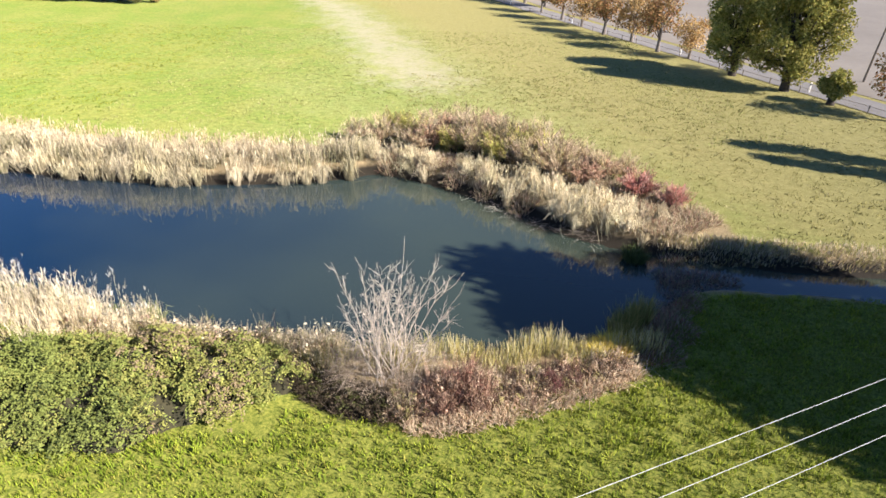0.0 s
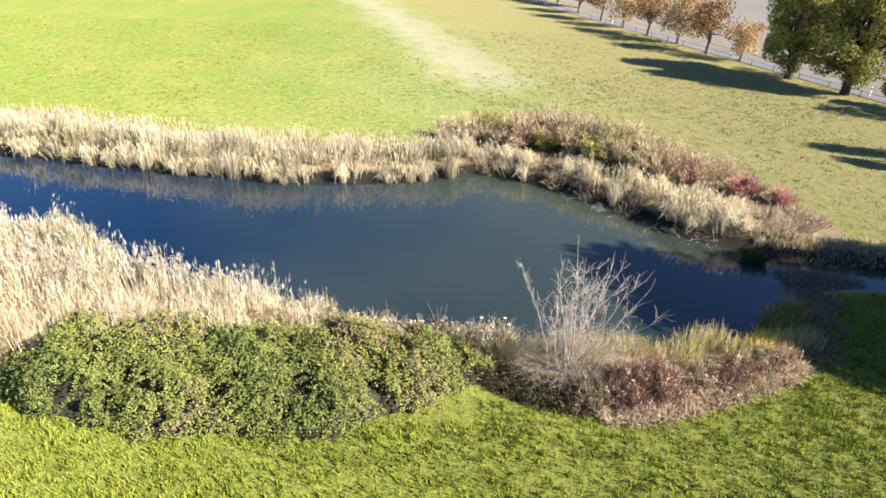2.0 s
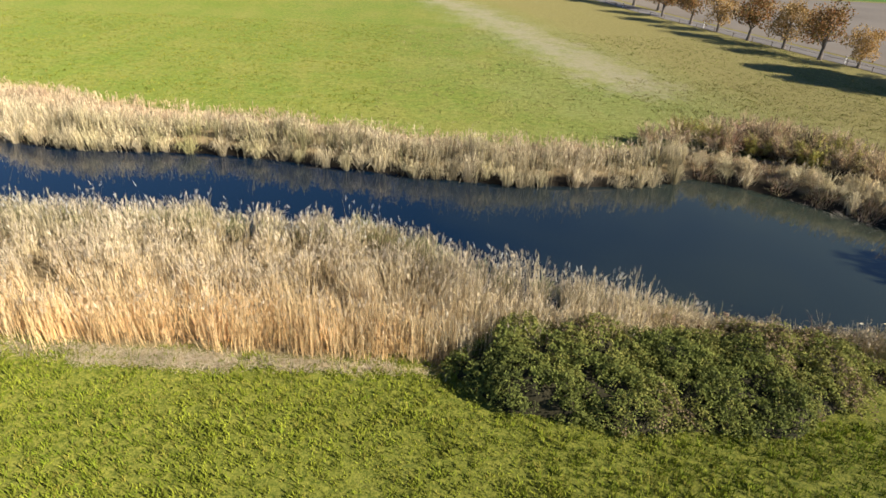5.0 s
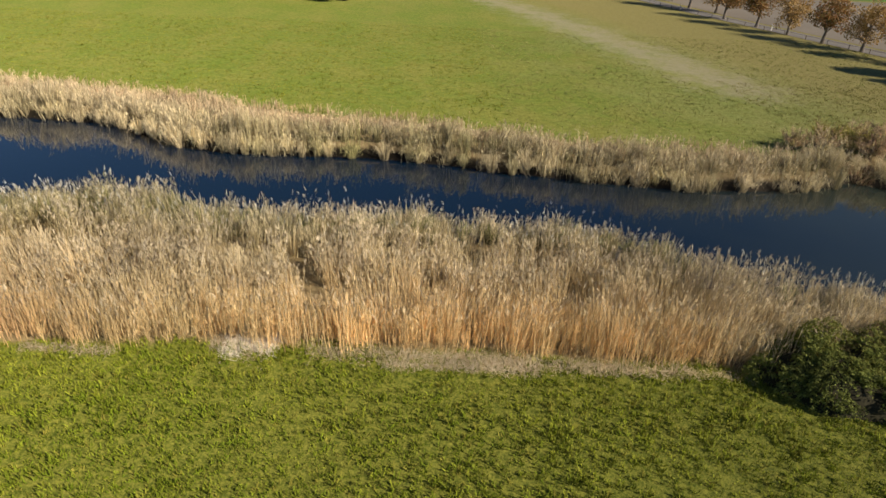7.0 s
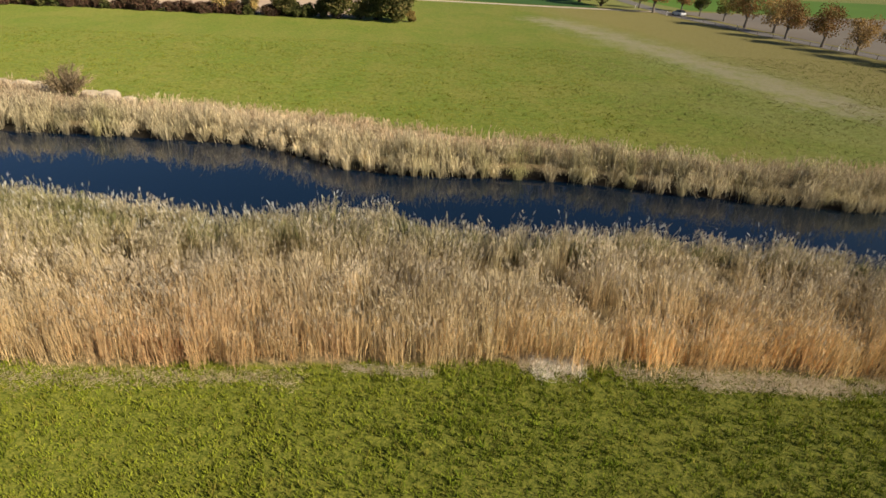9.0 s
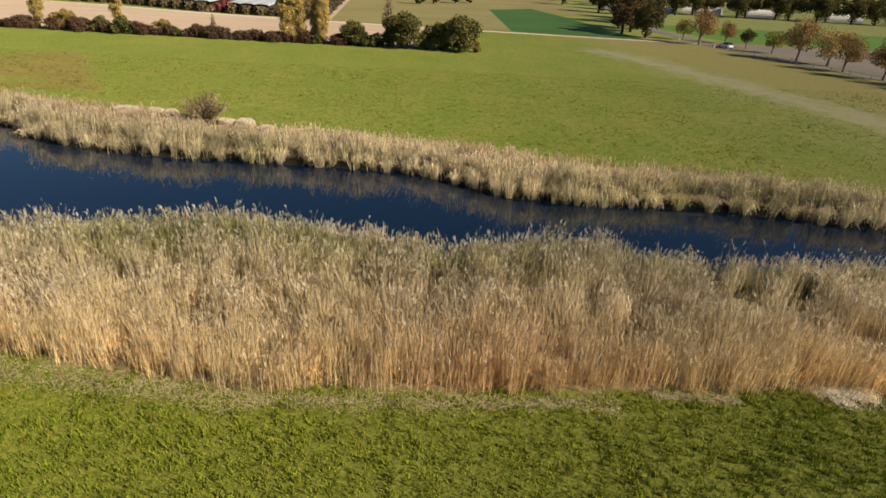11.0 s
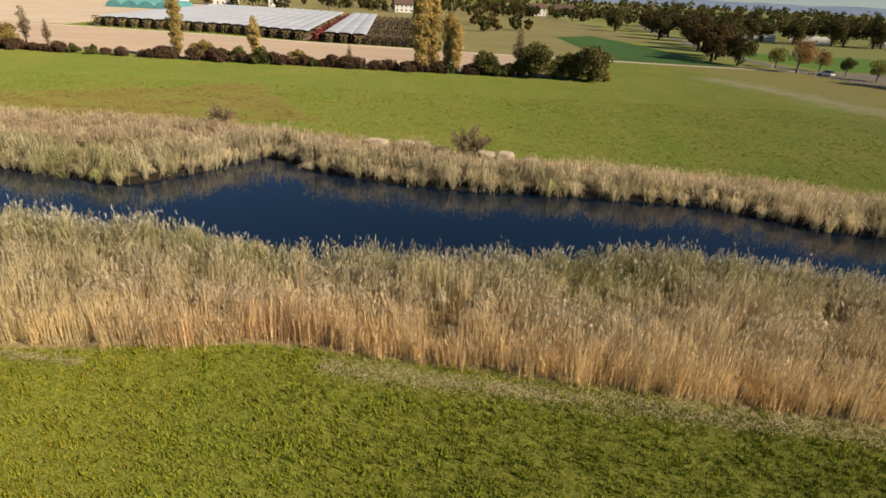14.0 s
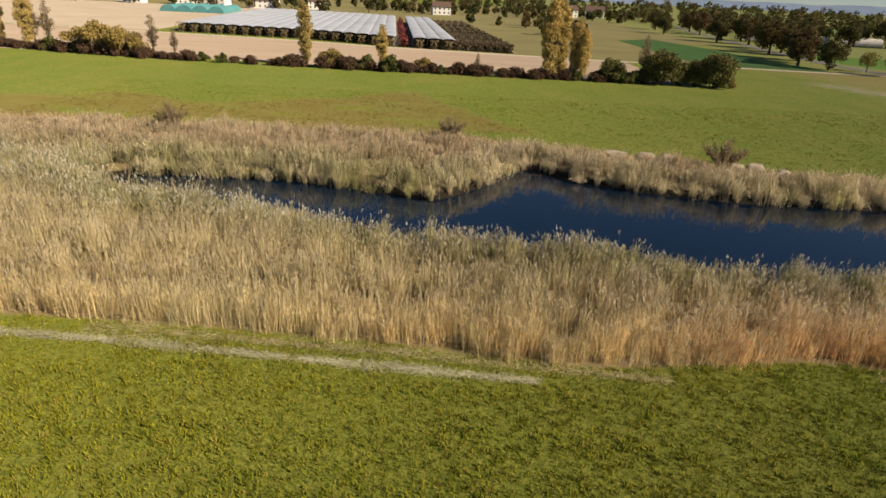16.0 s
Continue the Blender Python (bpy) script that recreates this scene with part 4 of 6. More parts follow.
# ---- bramble thicket on the near meadow ----
def bramble():
    rng = np.random.default_rng(5)
    ob = thing("bramble_thicket", "rounded green and yellowing bramble thicket on the grass by the reeds", "thicket")

    def top(x, y):
        mid = np.interp(x, [-21, -18, -12, -5], [17.6, 17.3, 17.2, 18.3])
        half = np.interp(x, [-22, -20.5, -17, -10, -6.5, -4.6], [0.3, 1.9, 2.6, 2.7, 1.9, 0.4]) * (1 + 0.14 * wobble(x, x * 0, 0.8, 2))
        ends = np.clip((x + 22.3) / 2.2, 0, 1) * np.clip((-4.4 - x) / 3.0, 0, 1)
        r = np.clip(1 - abs((y - mid) / half) ** 2.6, 0, 1)
        return (np.interp(x, [-22, -17, -11, -5], [1.5, 1.85, 1.65, 1.15]) + 0.5 * wobble(x, y, 0.5, 3) + 0.28 * wobble(x, y, 1.5, 1)) * r ** 0.6 * ends ** 0.4

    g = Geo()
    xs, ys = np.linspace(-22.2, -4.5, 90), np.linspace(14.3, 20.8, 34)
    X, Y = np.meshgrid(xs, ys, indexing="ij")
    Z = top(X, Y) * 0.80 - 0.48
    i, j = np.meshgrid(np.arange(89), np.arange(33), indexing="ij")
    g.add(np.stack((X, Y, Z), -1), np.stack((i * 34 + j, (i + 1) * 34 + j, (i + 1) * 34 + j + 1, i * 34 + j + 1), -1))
    # dark mound below the leaves, shade in the gaps put into its colour
    part("tangled_stem", g, plain("bramble_shade", (0.020, 0.020, 0.010), (0.050, 0.044, 0.020), 2.0, 0.95, 0.5, 12), ob, smooth=True)
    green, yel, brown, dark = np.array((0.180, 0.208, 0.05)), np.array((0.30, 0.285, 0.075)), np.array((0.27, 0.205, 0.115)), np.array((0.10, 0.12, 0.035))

    def tones(x, y, n):
        right = ramp01(x + 1.2 * wobble(x, y, 2, 4), -15, -6)
        u = 0.55 * rng.random(n) + 0.24 + 0.30 * wobble(x, y, 1.3, 8)
        return np.where((u < 0.14)[:, None], dark, np.where((u < 0.62 - 0.3 * right)[:, None], green, np.where((u < 0.86 - 0.2 * right)[:, None], yel * 0.6 + green * 0.4, brown))) * rng.uniform(0.85, 1.15, (n, 1))

    def scatter(n, low, high, gap):
        x, y = rng.uniform(-22.3, -4.4, n), rng.uniform(14.2, 21, n)
        t = top(x, y)
        k = (t > 0.1) & (wobble(x, y, 0.42, 5.5) > gap)
        x, y, t = x[k], y[k], t[k]
        return np.stack((x, y, t * rng.uniform(low, high, len(x))), -1)

    g = Geo()
    c = scatter(5600, 0.5, 1.0, -0.22)
    leaf_mounds(g, c, rng.uniform(0.10, 0.34, len(c)), 24, 0.072, tones(c[:, 0], c[:, 1], len(c)), rng)
    # shoots that arch out of the mass, with paired leaves
    c = scatter(2100, 0.85, 1.0, -0.6)
    m = len(c)
    a = rng.normal(-1.57, 1.3, m)
    sc = tones(c[:, 0], c[:, 1], m) * 1.08
    reach, rise = rng.uniform(0.35, 0.75, m), rng.uniform(0.2, 0.5, m)
    for u in np.linspace(0, 1, 9):
        for side in (-1, 1):
            p = c + np.stack((np.cos(a) * reach * u - np.sin(a) * 0.05 * side, np.sin(a) * reach * u + np.cos(a) * 0.05 * side, rise * u - 0.6 * u * u), -1)
            p[:, 2] = np.maximum(p[:, 2], 0.03)
            cards(g, p, 0.07, sc * rng.uniform(0.85, 1.15, (m, 1)), 0.8, 1.5, rng)
    part("foliage", g, soft_leaf, ob)


bramble()


# ---- bare pale willow by the shore ----
def bare_willow(name, label, at, tall, wide, seed, stems=12):
    rng = np.random.default_rng(seed)
    ob = thing(name, label, "tree", at)
    g, fine = Geo(), Geo()

    def limb(start, way, length, r0, r1, steps, bend, lift):
        """A crooked branch that turns upwards as it grows."""
        p, d, line = np.array(start, float), unit(np.array(way, float)), [np.array(start, float)]
        for _ in range(steps):
            d = unit(d + rng.normal(0, bend, 3) + np.array([0, 0, lift]))
            p = p + d * length / steps
            p[2] = max(p[2], 0.05)
            line.append(p.copy())
        tube(g, line, np.linspace(r0, r1, steps + 1), 5)
        return np.array(line)

    for i in range(stems):
        a = 2.4 * i + rng.uniform(-0.3, 0.3)
        out = 0.1 + 0.9 * i / stems
        way = np.array([math.cos(a) * out * wide / tall * 1.35, math.sin(a) * out * wide / tall, 1.0])
        long = tall * rng.uniform(0.82, 1.02) * (1 - 0.25 * out * out)
        line = limb((rng.normal(0, 0.3), rng.normal(0, 0.2), -0.1), way, long, 0.021 * rng.uniform(0.7, 1.15), 0.005, 10, 0.13, 0.085)
        for j in range(7):
            k = rng.integers(3, 10)
            side = unit(line[k] - line[k - 1]) + rng.normal(0, 0.42, 3) + np.array([0, 0, 0.1])
            sub = limb(line[k], side, rng.uniform(0.5, 1.3) * (1.15 - k / 14), 0.0085, 0.0035, 5, 0.2, 0.08)
            for _ in range(4):
                q = rng.integers(1, 6)
                limb(sub[q], unit(sub[q] - sub[q - 1]) + rng.normal(0, 0.6, 3), rng.uniform(0.18, 0.5), 0.006, 0.003, 3, 0.25, 0.05)
    part("stem", g, pale_bark, ob, "pale bare branches", smooth=True)
    # the low tangle of fine shoots about the foot
    n = 2400
    a, r = rng.uniform(0, 2 * np.pi, n), np.sqrt(rng.random(n))
    q = np.stack((r * np.cos(a) * wide * 0.62 - 0.1, r * np.sin(a) * wide * 0.36, rng.uniform(0.1, 1.7, n) * (1.1 - 0.6 * r)), -1)
    blades(fine, q, np.c_[np.cos(a) * 0.35 + rng.normal(0, 0.35, n), np.sin(a) * 0.2 + rng.normal(0, 0.25, n), rng.normal(0.12, 0.28, n)], 0.0045, pick([(0.46, 0.38, 0.29), (0.34, 0.27, 0.20), (0.20, 0.15, 0.10)], n, rng), None, 0.35, 0.4, rng)
    part("twig", fine, reedy, ob, "fine grey-brown twigs")
    return ob


bare_willow("bare_willow", "leafless pale-stemmed willow bush on the pond shore", (-1.35, 18.3, 0), 5.7, 3.4, 9, 26)


# ---- patches of stalks: dogwood, sedge, cattails, brush ----
def stalks(name, label, category, spots, palette, tall, width, count, seed, tips=None, bend=0.15, fan=0.25, kind="stuff", leaves=0, leaf_size=0.1, material=None, group=""):
    """Upright stalks over round spots of the plan: rows of x, y, radius."""
    rng = np.random.default_rng(seed)
    sp = np.asarray(spots, float)
    k = rng.choice(len(sp), count, p=sp[:, 2] ** 2 / (sp[:, 2] ** 2).sum())
    a, r = rng.uniform(0, 2 * np.pi, count), np.sqrt(rng.random(count))
    ox, oy = r * np.cos(a), r * np.sin(a)
    x, y = sp[k, 0] + ox * sp[k, 2], sp[k, 1] + oy * sp[k, 2]
    z = np.maximum(height(x, y), WATER_Z - 0.1) - 0.03
    h = tall * rng.uniform(0.6, 1.15, count) * (1 - 0.3 * r * r) * (1 + 0.25 * wobble(x, y, 0.9, seed))
    axis = np.c_[ox * fan + rng.normal(0, 0.12, count), oy * fan + rng.normal(0, 0.12, count), np.ones(count)] * h[:, None]
    c = pick(palette, count, rng, 0.25)
    g = Geo()
    blades(g, np.stack((x, y, z), -1), axis, width, c, c if tips is None else pick(tips, count, rng), bend, 0.3, rng)
    if leaves:
        i = rng.integers(0, count, leaves)
        at = np.stack((x, y, z), -1)[i] + axis[i] * rng.uniform(0.3, 1.05, (leaves, 1)) + rng.normal(0, 0.06, (leaves, 3))
        cards(g, at, leaf_size, pick(tips or palette, leaves, rng, 0.3), 0.5, 1.6, rng)
    return solid(name, g, material or reedy, label, category, kind, group)


PINKISH = [(0.30, 0.17, 0.12), (0.24, 0.11, 0.085), (0.38, 0.27, 0.19)]
DULL = [(0.28, 0.205, 0.135), (0.19, 0.14, 0.09), (0.37, 0.29, 0.19), (0.23, 0.215, 0.10)]
SEDGE = [(0.34, 0.29, 0.075), (0.42, 0.34, 0.10), (0.24, 0.23, 0.06), (0.46, 0.38, 0.17)]
STRAW = [(0.50, 0.415, 0.27), (0.44, 0.345, 0.21), (0.54, 0.46, 0.32)]


def herbs(name, label, category, spots, palette, tall, count, seed, leaf=0.06, each=12, stems=5):
    """Ragged low growth: many small leafy clumps at all heights on short stems. spots: rows of x, y, radius."""
    rng = np.random.default_rng(seed)
    sp = np.asarray(spots, float)
    k = rng.choice(len(sp), count, p=sp[:, 2] ** 2 / (sp[:, 2] ** 2).sum())
    a, r = rng.uniform(0, 2 * np.pi, count), np.sqrt(rng.random(count))
    x, y = sp[k, 0] + r * np.cos(a) * sp[k, 2], sp[k, 1] + r * np.sin(a) * sp[k, 2]
    crest = tall * (1 - 0.45 * r * r) * (1 + 0.45 * wobble(x, y, 0.4, seed))
    foot = np.stack((x, y, np.maximum(height(x, y), WATER_Z - 0.1) - 0.03), -1)
    at = foot + np.stack((rng.normal(0, 0.1, count), rng.normal(0, 0.1, count), np.maximum(crest, 0.1) * rng.uniform(0.15, 1.0, count) ** 0.7), -1)
    tone = pick(palette, count, rng, 0.35)
    g = Geo()
    leaf_mounds(g, at, rng.uniform(0.07, 0.22, count), each, leaf, tone, rng)
    q = np.repeat(np.arange(count), stems)
    blades(g, foot[q] + rng.normal(0, 0.05, (len(q), 3)) * (1, 1, 0), (at - foot)[q] * rng.uniform(0.7, 1.5, (len(q), 1)) + rng.normal(0, 0.12, (len(q), 3)), 0.009, tone[q] * rng.uniform(0.5, 1.3, (len(q), 1)), None, 0.3, 0.4, rng)
    return solid(name, g, reedy, label, category, "stuff")


herbs("dogwood_thicket", "low pinkish-brown dogwood stems and withered herbs at the meadow edge", "thicket",
      [(-0.6, 16.9, 0.9), (0.8, 17.5, 1.0), (2.4, 17.5, 0.9), (3.6, 17.6, 1.0), (5.2, 18.2, 0.8), (6.4, 18.6, 0.8), (7.4, 19.0, 0.6)], [(0.38, 0.26, 0.17), (0.10, 0.07, 0.045), (0.48, 0.37, 0.25), (0.27, 0.18, 0.11), (0.56, 0.46, 0.31), (0.36, 0.32, 0.12), (0.16, 0.10, 0.065)], 0.75, 760, 41, 0.042, 14, 9)
herbs("dogwood_thicket", "dark wine-red dogwood stems below the bare willow", "thicket", [(0.5, 16.9, 0.75), (1.3, 17.3, 0.65), (1.9, 16.8, 0.5)], [(0.25, 0.13, 0.09), (0.11, 0.065, 0.045), (0.34, 0.22, 0.15), (0.20, 0.125, 0.08), (0.42, 0.31, 0.21)], 1.3, 330, 42, 0.045, 14, 9)
herbs("dogwood_thicket", "small purple-red dogwood clump by the sedge", "thicket", [(4.7, 17.9, 0.5), (5.3, 18.2, 0.4)], [(0.22, 0.09, 0.08), (0.12, 0.065, 0.05), (0.28, 0.16, 0.13)], 0.9, 110, 54, 0.045, 14, 9)
herbs("herb_fringe", "brown and olive herbs on top of the bank behind the bramble", "herbs", [(x, 20.0 - 0.05 * (x + 9), 0.7) for x in np.arange(-14.0, -3.6, 1.1)], [(0.30, 0.26, 0.12), (0.42, 0.35, 0.22), (0.22, 0.20, 0.07), (0.26, 0.15, 0.11), (0.50, 0.43, 0.28)], 1.25, 520, 55)
stalks("withered_edge", "pale pink withered grass along the thicket's foot", "dry grass",
       [(-0.3, 15.9, 0.45), (0.5, 15.8, 0.5), (1.5, 15.95, 0.5), (2.6, 16.3, 0.5), (3.7, 16.7, 0.5), (4.8, 17.1, 0.5), (5.9, 17.6, 0.5), (6.9, 18.0, 0.5), (7.7, 18.5, 0.4)], [(0.52, 0.40, 0.26), (0.58, 0.47, 0.31), (0.42, 0.28, 0.17)], 0.42, 0.013, 4200, 43, None, 0.5, 0.5)
# both brush patches are coloured near black to stand in for the willow's shade
herbs("dark_brush", "near-black brush standing in for shade beside the willow", "brush", [(-3.9, 17.9, 0.8), (-2.9, 17.3, 0.8), (-1.7, 16.8, 0.7), (-4.8, 18.7, 0.7)], [(0.020, 0.016, 0.010), (0.045, 0.035, 0.022), (0.085, 0.066, 0.04), (0.06, 0.065, 0.02)], 0.5, 260, 56)
stalks("dark_brush", "leafless brush coloured dark for the shade under the willow", "brush", [(-3.6, 17.7, 0.9), (-2.6, 17.2, 0.9), (-4.6, 18.3, 0.7), (-1.4, 16.7, 0.7)], [(0.035, 0.026, 0.018), (0.05, 0.037, 0.025), (0.11, 0.085, 0.055)], 0.6, 0.010, 1500, 44, None, 0.4, 0.5)
stalks("sedge_fringe", "yellow-green cattails and sedge at the water's edge", "sedge",
       [(x, 19.5 + 0.4 * math.sin(x * 1.7) + 0.10 * max(0, x - 3), 0.42 + 0.3 * abs(math.sin(x * 2.9))) for x in np.arange(-12, 9.5, 0.75)], [(0.38, 0.35, 0.10), (0.50, 0.44, 0.16), (0.22, 0.23, 0.07), (0.58, 0.51, 0.28)], 1.0, 0.009, 5200, 45, [(0.58, 0.47, 0.20), (0.50, 0.43, 0.12), (0.60, 0.53, 0.34)], 0.12, 0.15)
stalks("sedge_tuft", "bright yellow sedge tuft on the shore", "sedge", [(7.3, 19.9, 0.75)], [(0.62, 0.50, 0.09), (0.54, 0.42, 0.08)], 0.85, 0.013, 900, 46, None, 0.3, 0.6)
stalks("sedge_tuft", "tall olive sedge tuft standing in the shallows", "sedge", [(8.3, 21.4, 0.6), (9.1, 22.0, 0.45)], [(0.14, 0.15, 0.04), (0.22, 0.20, 0.06), (0.34, 0.28, 0.10)], 1.6, 0.012, 1300, 47, None, 0.12, 0.12)
stalks("sedge_tuft", "dark green sedge islet standing in the pond", "sedge", [(11.2, 29.0, 0.55)], [(0.07, 0.10, 0.03), (0.12, 0.14, 0.05)], 1.0, 0.014, 500, 48, None, 0.2, 0.4)
stalks("brush_heap", "dull brown brush and mud between pond and channel", "brush",
       [(12.6, 27.2, 0.9), (12.4, 25.8, 0.9), (14.0, 26.8, 0.9), (15.3, 26.9, 0.7), (13.1, 28.9, 0.6), (11.2, 23.6, 1.2), (10.3, 21.4, 1.1), (9.4, 19.8, 0.9)], DULL + PINKISH[:2], 0.42, 0.012, 5200, 49, None, 0.5, 0.7)
stalks("herb_fringe", "mixed green and brown herbs between bramble and reeds", "herbs", [(x, 20.4 - 0.06 * (x + 9), 0.8) for x in np.arange(-14.5, -4, 0.8)], DULL + STRAW + SEDGE[:1] + [(0.25, 0.10, 0.09)], 1.3, 0.012, 4600, 50, STRAW, 0.3, 0.3, leaves=2500)
stalks("channel_grass", "pale dry grass along the channel's bank", "dry grass", [(x, 29.5 - 0.11 * (x - 14), 0.9) for x in np.arange(13.5, 34, 1.0)], STRAW + [(0.34, 0.30, 0.12), (0.40, 0.36, 0.14)], 0.42, 0.016, 5000, 51, None, 0.35, 0.4)

# far bank at the pond's end: pale grass by the water, shrubs behind
def bank_reeds():
    rng = np.random.default_rng(52)
    spots = np.array([(-4.2, 42.4), (-2.2, 42.0), (0.2, 41.0), (2.3, 39.8), (4.3, 38.6), (5.8, 36.8), (7.2, 35.2), (8.4, 33.8), (9.3, 32.6), (6.9, 37.6), (8.8, 36.4), (10.2, 34.6), (-2.4, 42.8), (3.4, 38.4), (5.0, 37.4), (6.4, 35.6), (7.8, 33.4), (9.8, 31.9), (10.8, 31.5), (9.0, 32.4), (11.6, 31.0), (11.0, 33.2), (12.2, 32.2), (9.6, 34.0)])
    p = np.repeat(spots, 5, 0) + rng.normal(0, 0.8, (5 * len(spots), 2))
    p = p[inside(p[:, 0], p[:, 1]) < -0.2]
    n = len(p)
    tip = 1.15 * mixture(n, rng, ((0.58, 0.50, 0.35), 1.2), ((0.46, 0.36, 0.21), 0.7), ((0.38, 0.37, 0.20), 0.8))
    g = Geo()
    # feet at half the tip tone, shading put into the colour
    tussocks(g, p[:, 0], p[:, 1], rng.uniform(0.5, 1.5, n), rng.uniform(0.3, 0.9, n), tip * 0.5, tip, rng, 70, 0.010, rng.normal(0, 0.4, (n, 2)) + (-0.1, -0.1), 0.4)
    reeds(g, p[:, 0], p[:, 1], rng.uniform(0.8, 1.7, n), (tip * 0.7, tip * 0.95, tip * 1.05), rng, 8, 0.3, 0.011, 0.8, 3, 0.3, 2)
    solid("bank_reeds", g, reedy, "pale arching reeds leaning over the water", "reeds", "stuff")


bank_reeds()
stalks("bank_brush", "grey-brown dead stems and litter on the bank", "brush",
       [(-1.0, 42.4, 1.3), (-2.6, 41.6, 0.9), (0.2, 40.6, 0.9), (2.0, 39.0, 0.9), (4.0, 37.2, 0.9), (6.0, 35.2, 0.9), (1.0, 41.4, 1.3), (3.0, 41.2, 1.4), (10.8, 33.4, 1.1), (11.8, 34.8, 1.3), (12.8, 33.0, 1.2), (14.0, 34.4, 1.1), (12.0, 31.6, 1.0), (9.8, 38.0, 1.5), (12.0, 37.0, 1.3), (14.8, 35.2, 0.9), (13.4, 31.0, 1.0), (14.8, 31.6, 1.0), (15.6, 33.0, 1.0), (13.6, 36.0, 1.2), (16.2, 32.2, 0.8)], DULL + STRAW + PINKISH[:1], 0.65, 0.014, 16000, 53, None, 0.5, 0.6)
TAN = [(0.58, 0.48, 0.32), (0.47, 0.37, 0.23), (0.28, 0.21, 0.13), (0.44, 0.39, 0.19), (0.42, 0.31, 0.20)]
shrub = twig_bush("shrub", "grey-brown leafless shrub of fine stems", 2.2, 2.2, TAN, 61, group="shrubs on the far bank")
olive = twig_bush("shrub", "yellow-olive shrub with thin leaves", 1.8, 2.2, [(0.40, 0.37, 0.10), (0.30, 0.28, 0.09), (0.33, 0.25, 0.13)], 62, 1300, 3600, 0.09, group="shrubs on the far bank")
coral = twig_bush("shrub", "rust-pink shrub in autumn leaf", 1.6, 2.1, [(0.48, 0.30, 0.20), (0.36, 0.24, 0.15), (0.26, 0.18, 0.11)], 63, 1300, 3400, 0.09, group="shrubs on the far bank")
crimson = twig_bush("dogwood_bush", "crimson-stemmed dogwood bush above the bank", 1.5, 1.35, [(0.52, 0.22, 0.18), (0.43, 0.20, 0.16), (0.52, 0.33, 0.26), (0.32, 0.21, 0.14)], 64, 1800, 900, 0.06, group="shrubs on the far bank", category="bush")
dusk = twig_bush("shrub", "dark grey-olive shrub with dry leaves", 1.9, 2.3, [(0.13, 0.115, 0.06), (0.20, 0.17, 0.10), (0.27, 0.24, 0.13)], 66, 1300, 3000, 0.09, group="shrubs on the far bank")
put(dusk, 5.4, 42.6, 0, 1.05)
again(dusk, 2.9, 44.4, 1.1, 0.95)
again(dusk, 8.6, 41.0, 2.0, 0.85)
put(shrub, -3.6, 45.4, 0, 0.95)
put(olive, -1.0, 45.8, 0, 0.95)
put(coral, 1.6, 45.6)
put(crimson, 11.6, 38.9, 0, 1.0)
for ob, x, y, s in ((shrub, 3.9, 44.9, 1.05), (shrub, 6.0, 43.2, 1.0), (olive, 7.9, 41.4, 0.85), (shrub, 9.3, 40.0, 0.8), (shrub, 3.6, 42.6, 0.85), (coral, 0.2, 43.9, 0.75), (shrub, 6.6, 40.4, 0.85),
                    (crimson, 13.4, 35.8, 0.9), (shrub, 10.9, 38.7, 0.65), (shrub, -5.6, 46.0, 0.6), (crimson, 14.9, 34.2, 0.7), (olive, 1.9, 43.4, 0.7), (shrub, 8.0, 43.0, 0.9), (shrub, 2.6, 46.6, 0.9), (olive, -2.6, 47.2, 0.75), (shrub, 5.0, 45.6, 0.8),
                    (shrub, 8.6, 38.6, 0.9), (olive, 5.0, 41.2, 0.8), (shrub, 10.4, 40.6, 0.7), (shrub, 11.8, 38.4, 0.75), (coral, 9.9, 36.6, 0.7), (shrub, -0.6, 44.0, 0.9), (shrub, 3.2, 44.0, 0.95), (olive, 6.8, 42.4, 0.8), (shrub, 8.0, 40.0, 0.9), (coral, 4.4, 46.6, 0.8), (shrub, 0.6, 47.0, 0.8), (shrub, 13.2, 38.8, 0.6), (shrub, 7.4, 44.4, 0.7), (shrub, 9.6, 42.4, 0.7)):
    again(ob, x, y, x * 2.3, s * 1.28)
bare_shrub = twig_bush("shrub", "brown half-bare shrub above the reeds", 3.0, 2.8, [(0.28, 0.215, 0.125), (0.22, 0.165, 0.10), (0.33, 0.26, 0.16)], 65, 3000, 4600, 0.10, group="shrubs on the far bank")
put(bare_shrub, -82.3, 57.6, 0, 1.05)
for x, y, s in ((-110.2, 66.5, 0.85), (-142.3, 65.8, 0.9)):
    again(bare_shrub, x, y, x, s)


# ---- pale boulders on the meadow edge ----
def boulder(at, wide, deep, tall, turn, seed):
    bm = bmesh.new()
    bmesh.ops.create_icosphere(bm, subdivisions=3, radius=1)
    for v in bm.verts:
        p = v.co.copy()
        n = noise.noise(p * 1.3 + Vector((seed, 0, 0))) * 0.25 + noise.noise(p * 4 + Vector((0, seed, 0))) * 0.06
        q = Vector([math.copysign(abs(c) ** 0.7, c) for c in p]) * (1 + n)
        v.co = Vector((q.x * wide, q.y * deep, max(q.z, -0.5) * tall))
    me = bpy.data.meshes.new("boulder")
    bm.to_mesh(me)
    bm.free()
    me.materials.append(stone)
    ob = tagged(new("boulder", me), "pale weathered sandstone boulder at the meadow edge", "boulder", "row of boulders")
    ob.matrix_basis = pose(*at, 0, 0, turn)


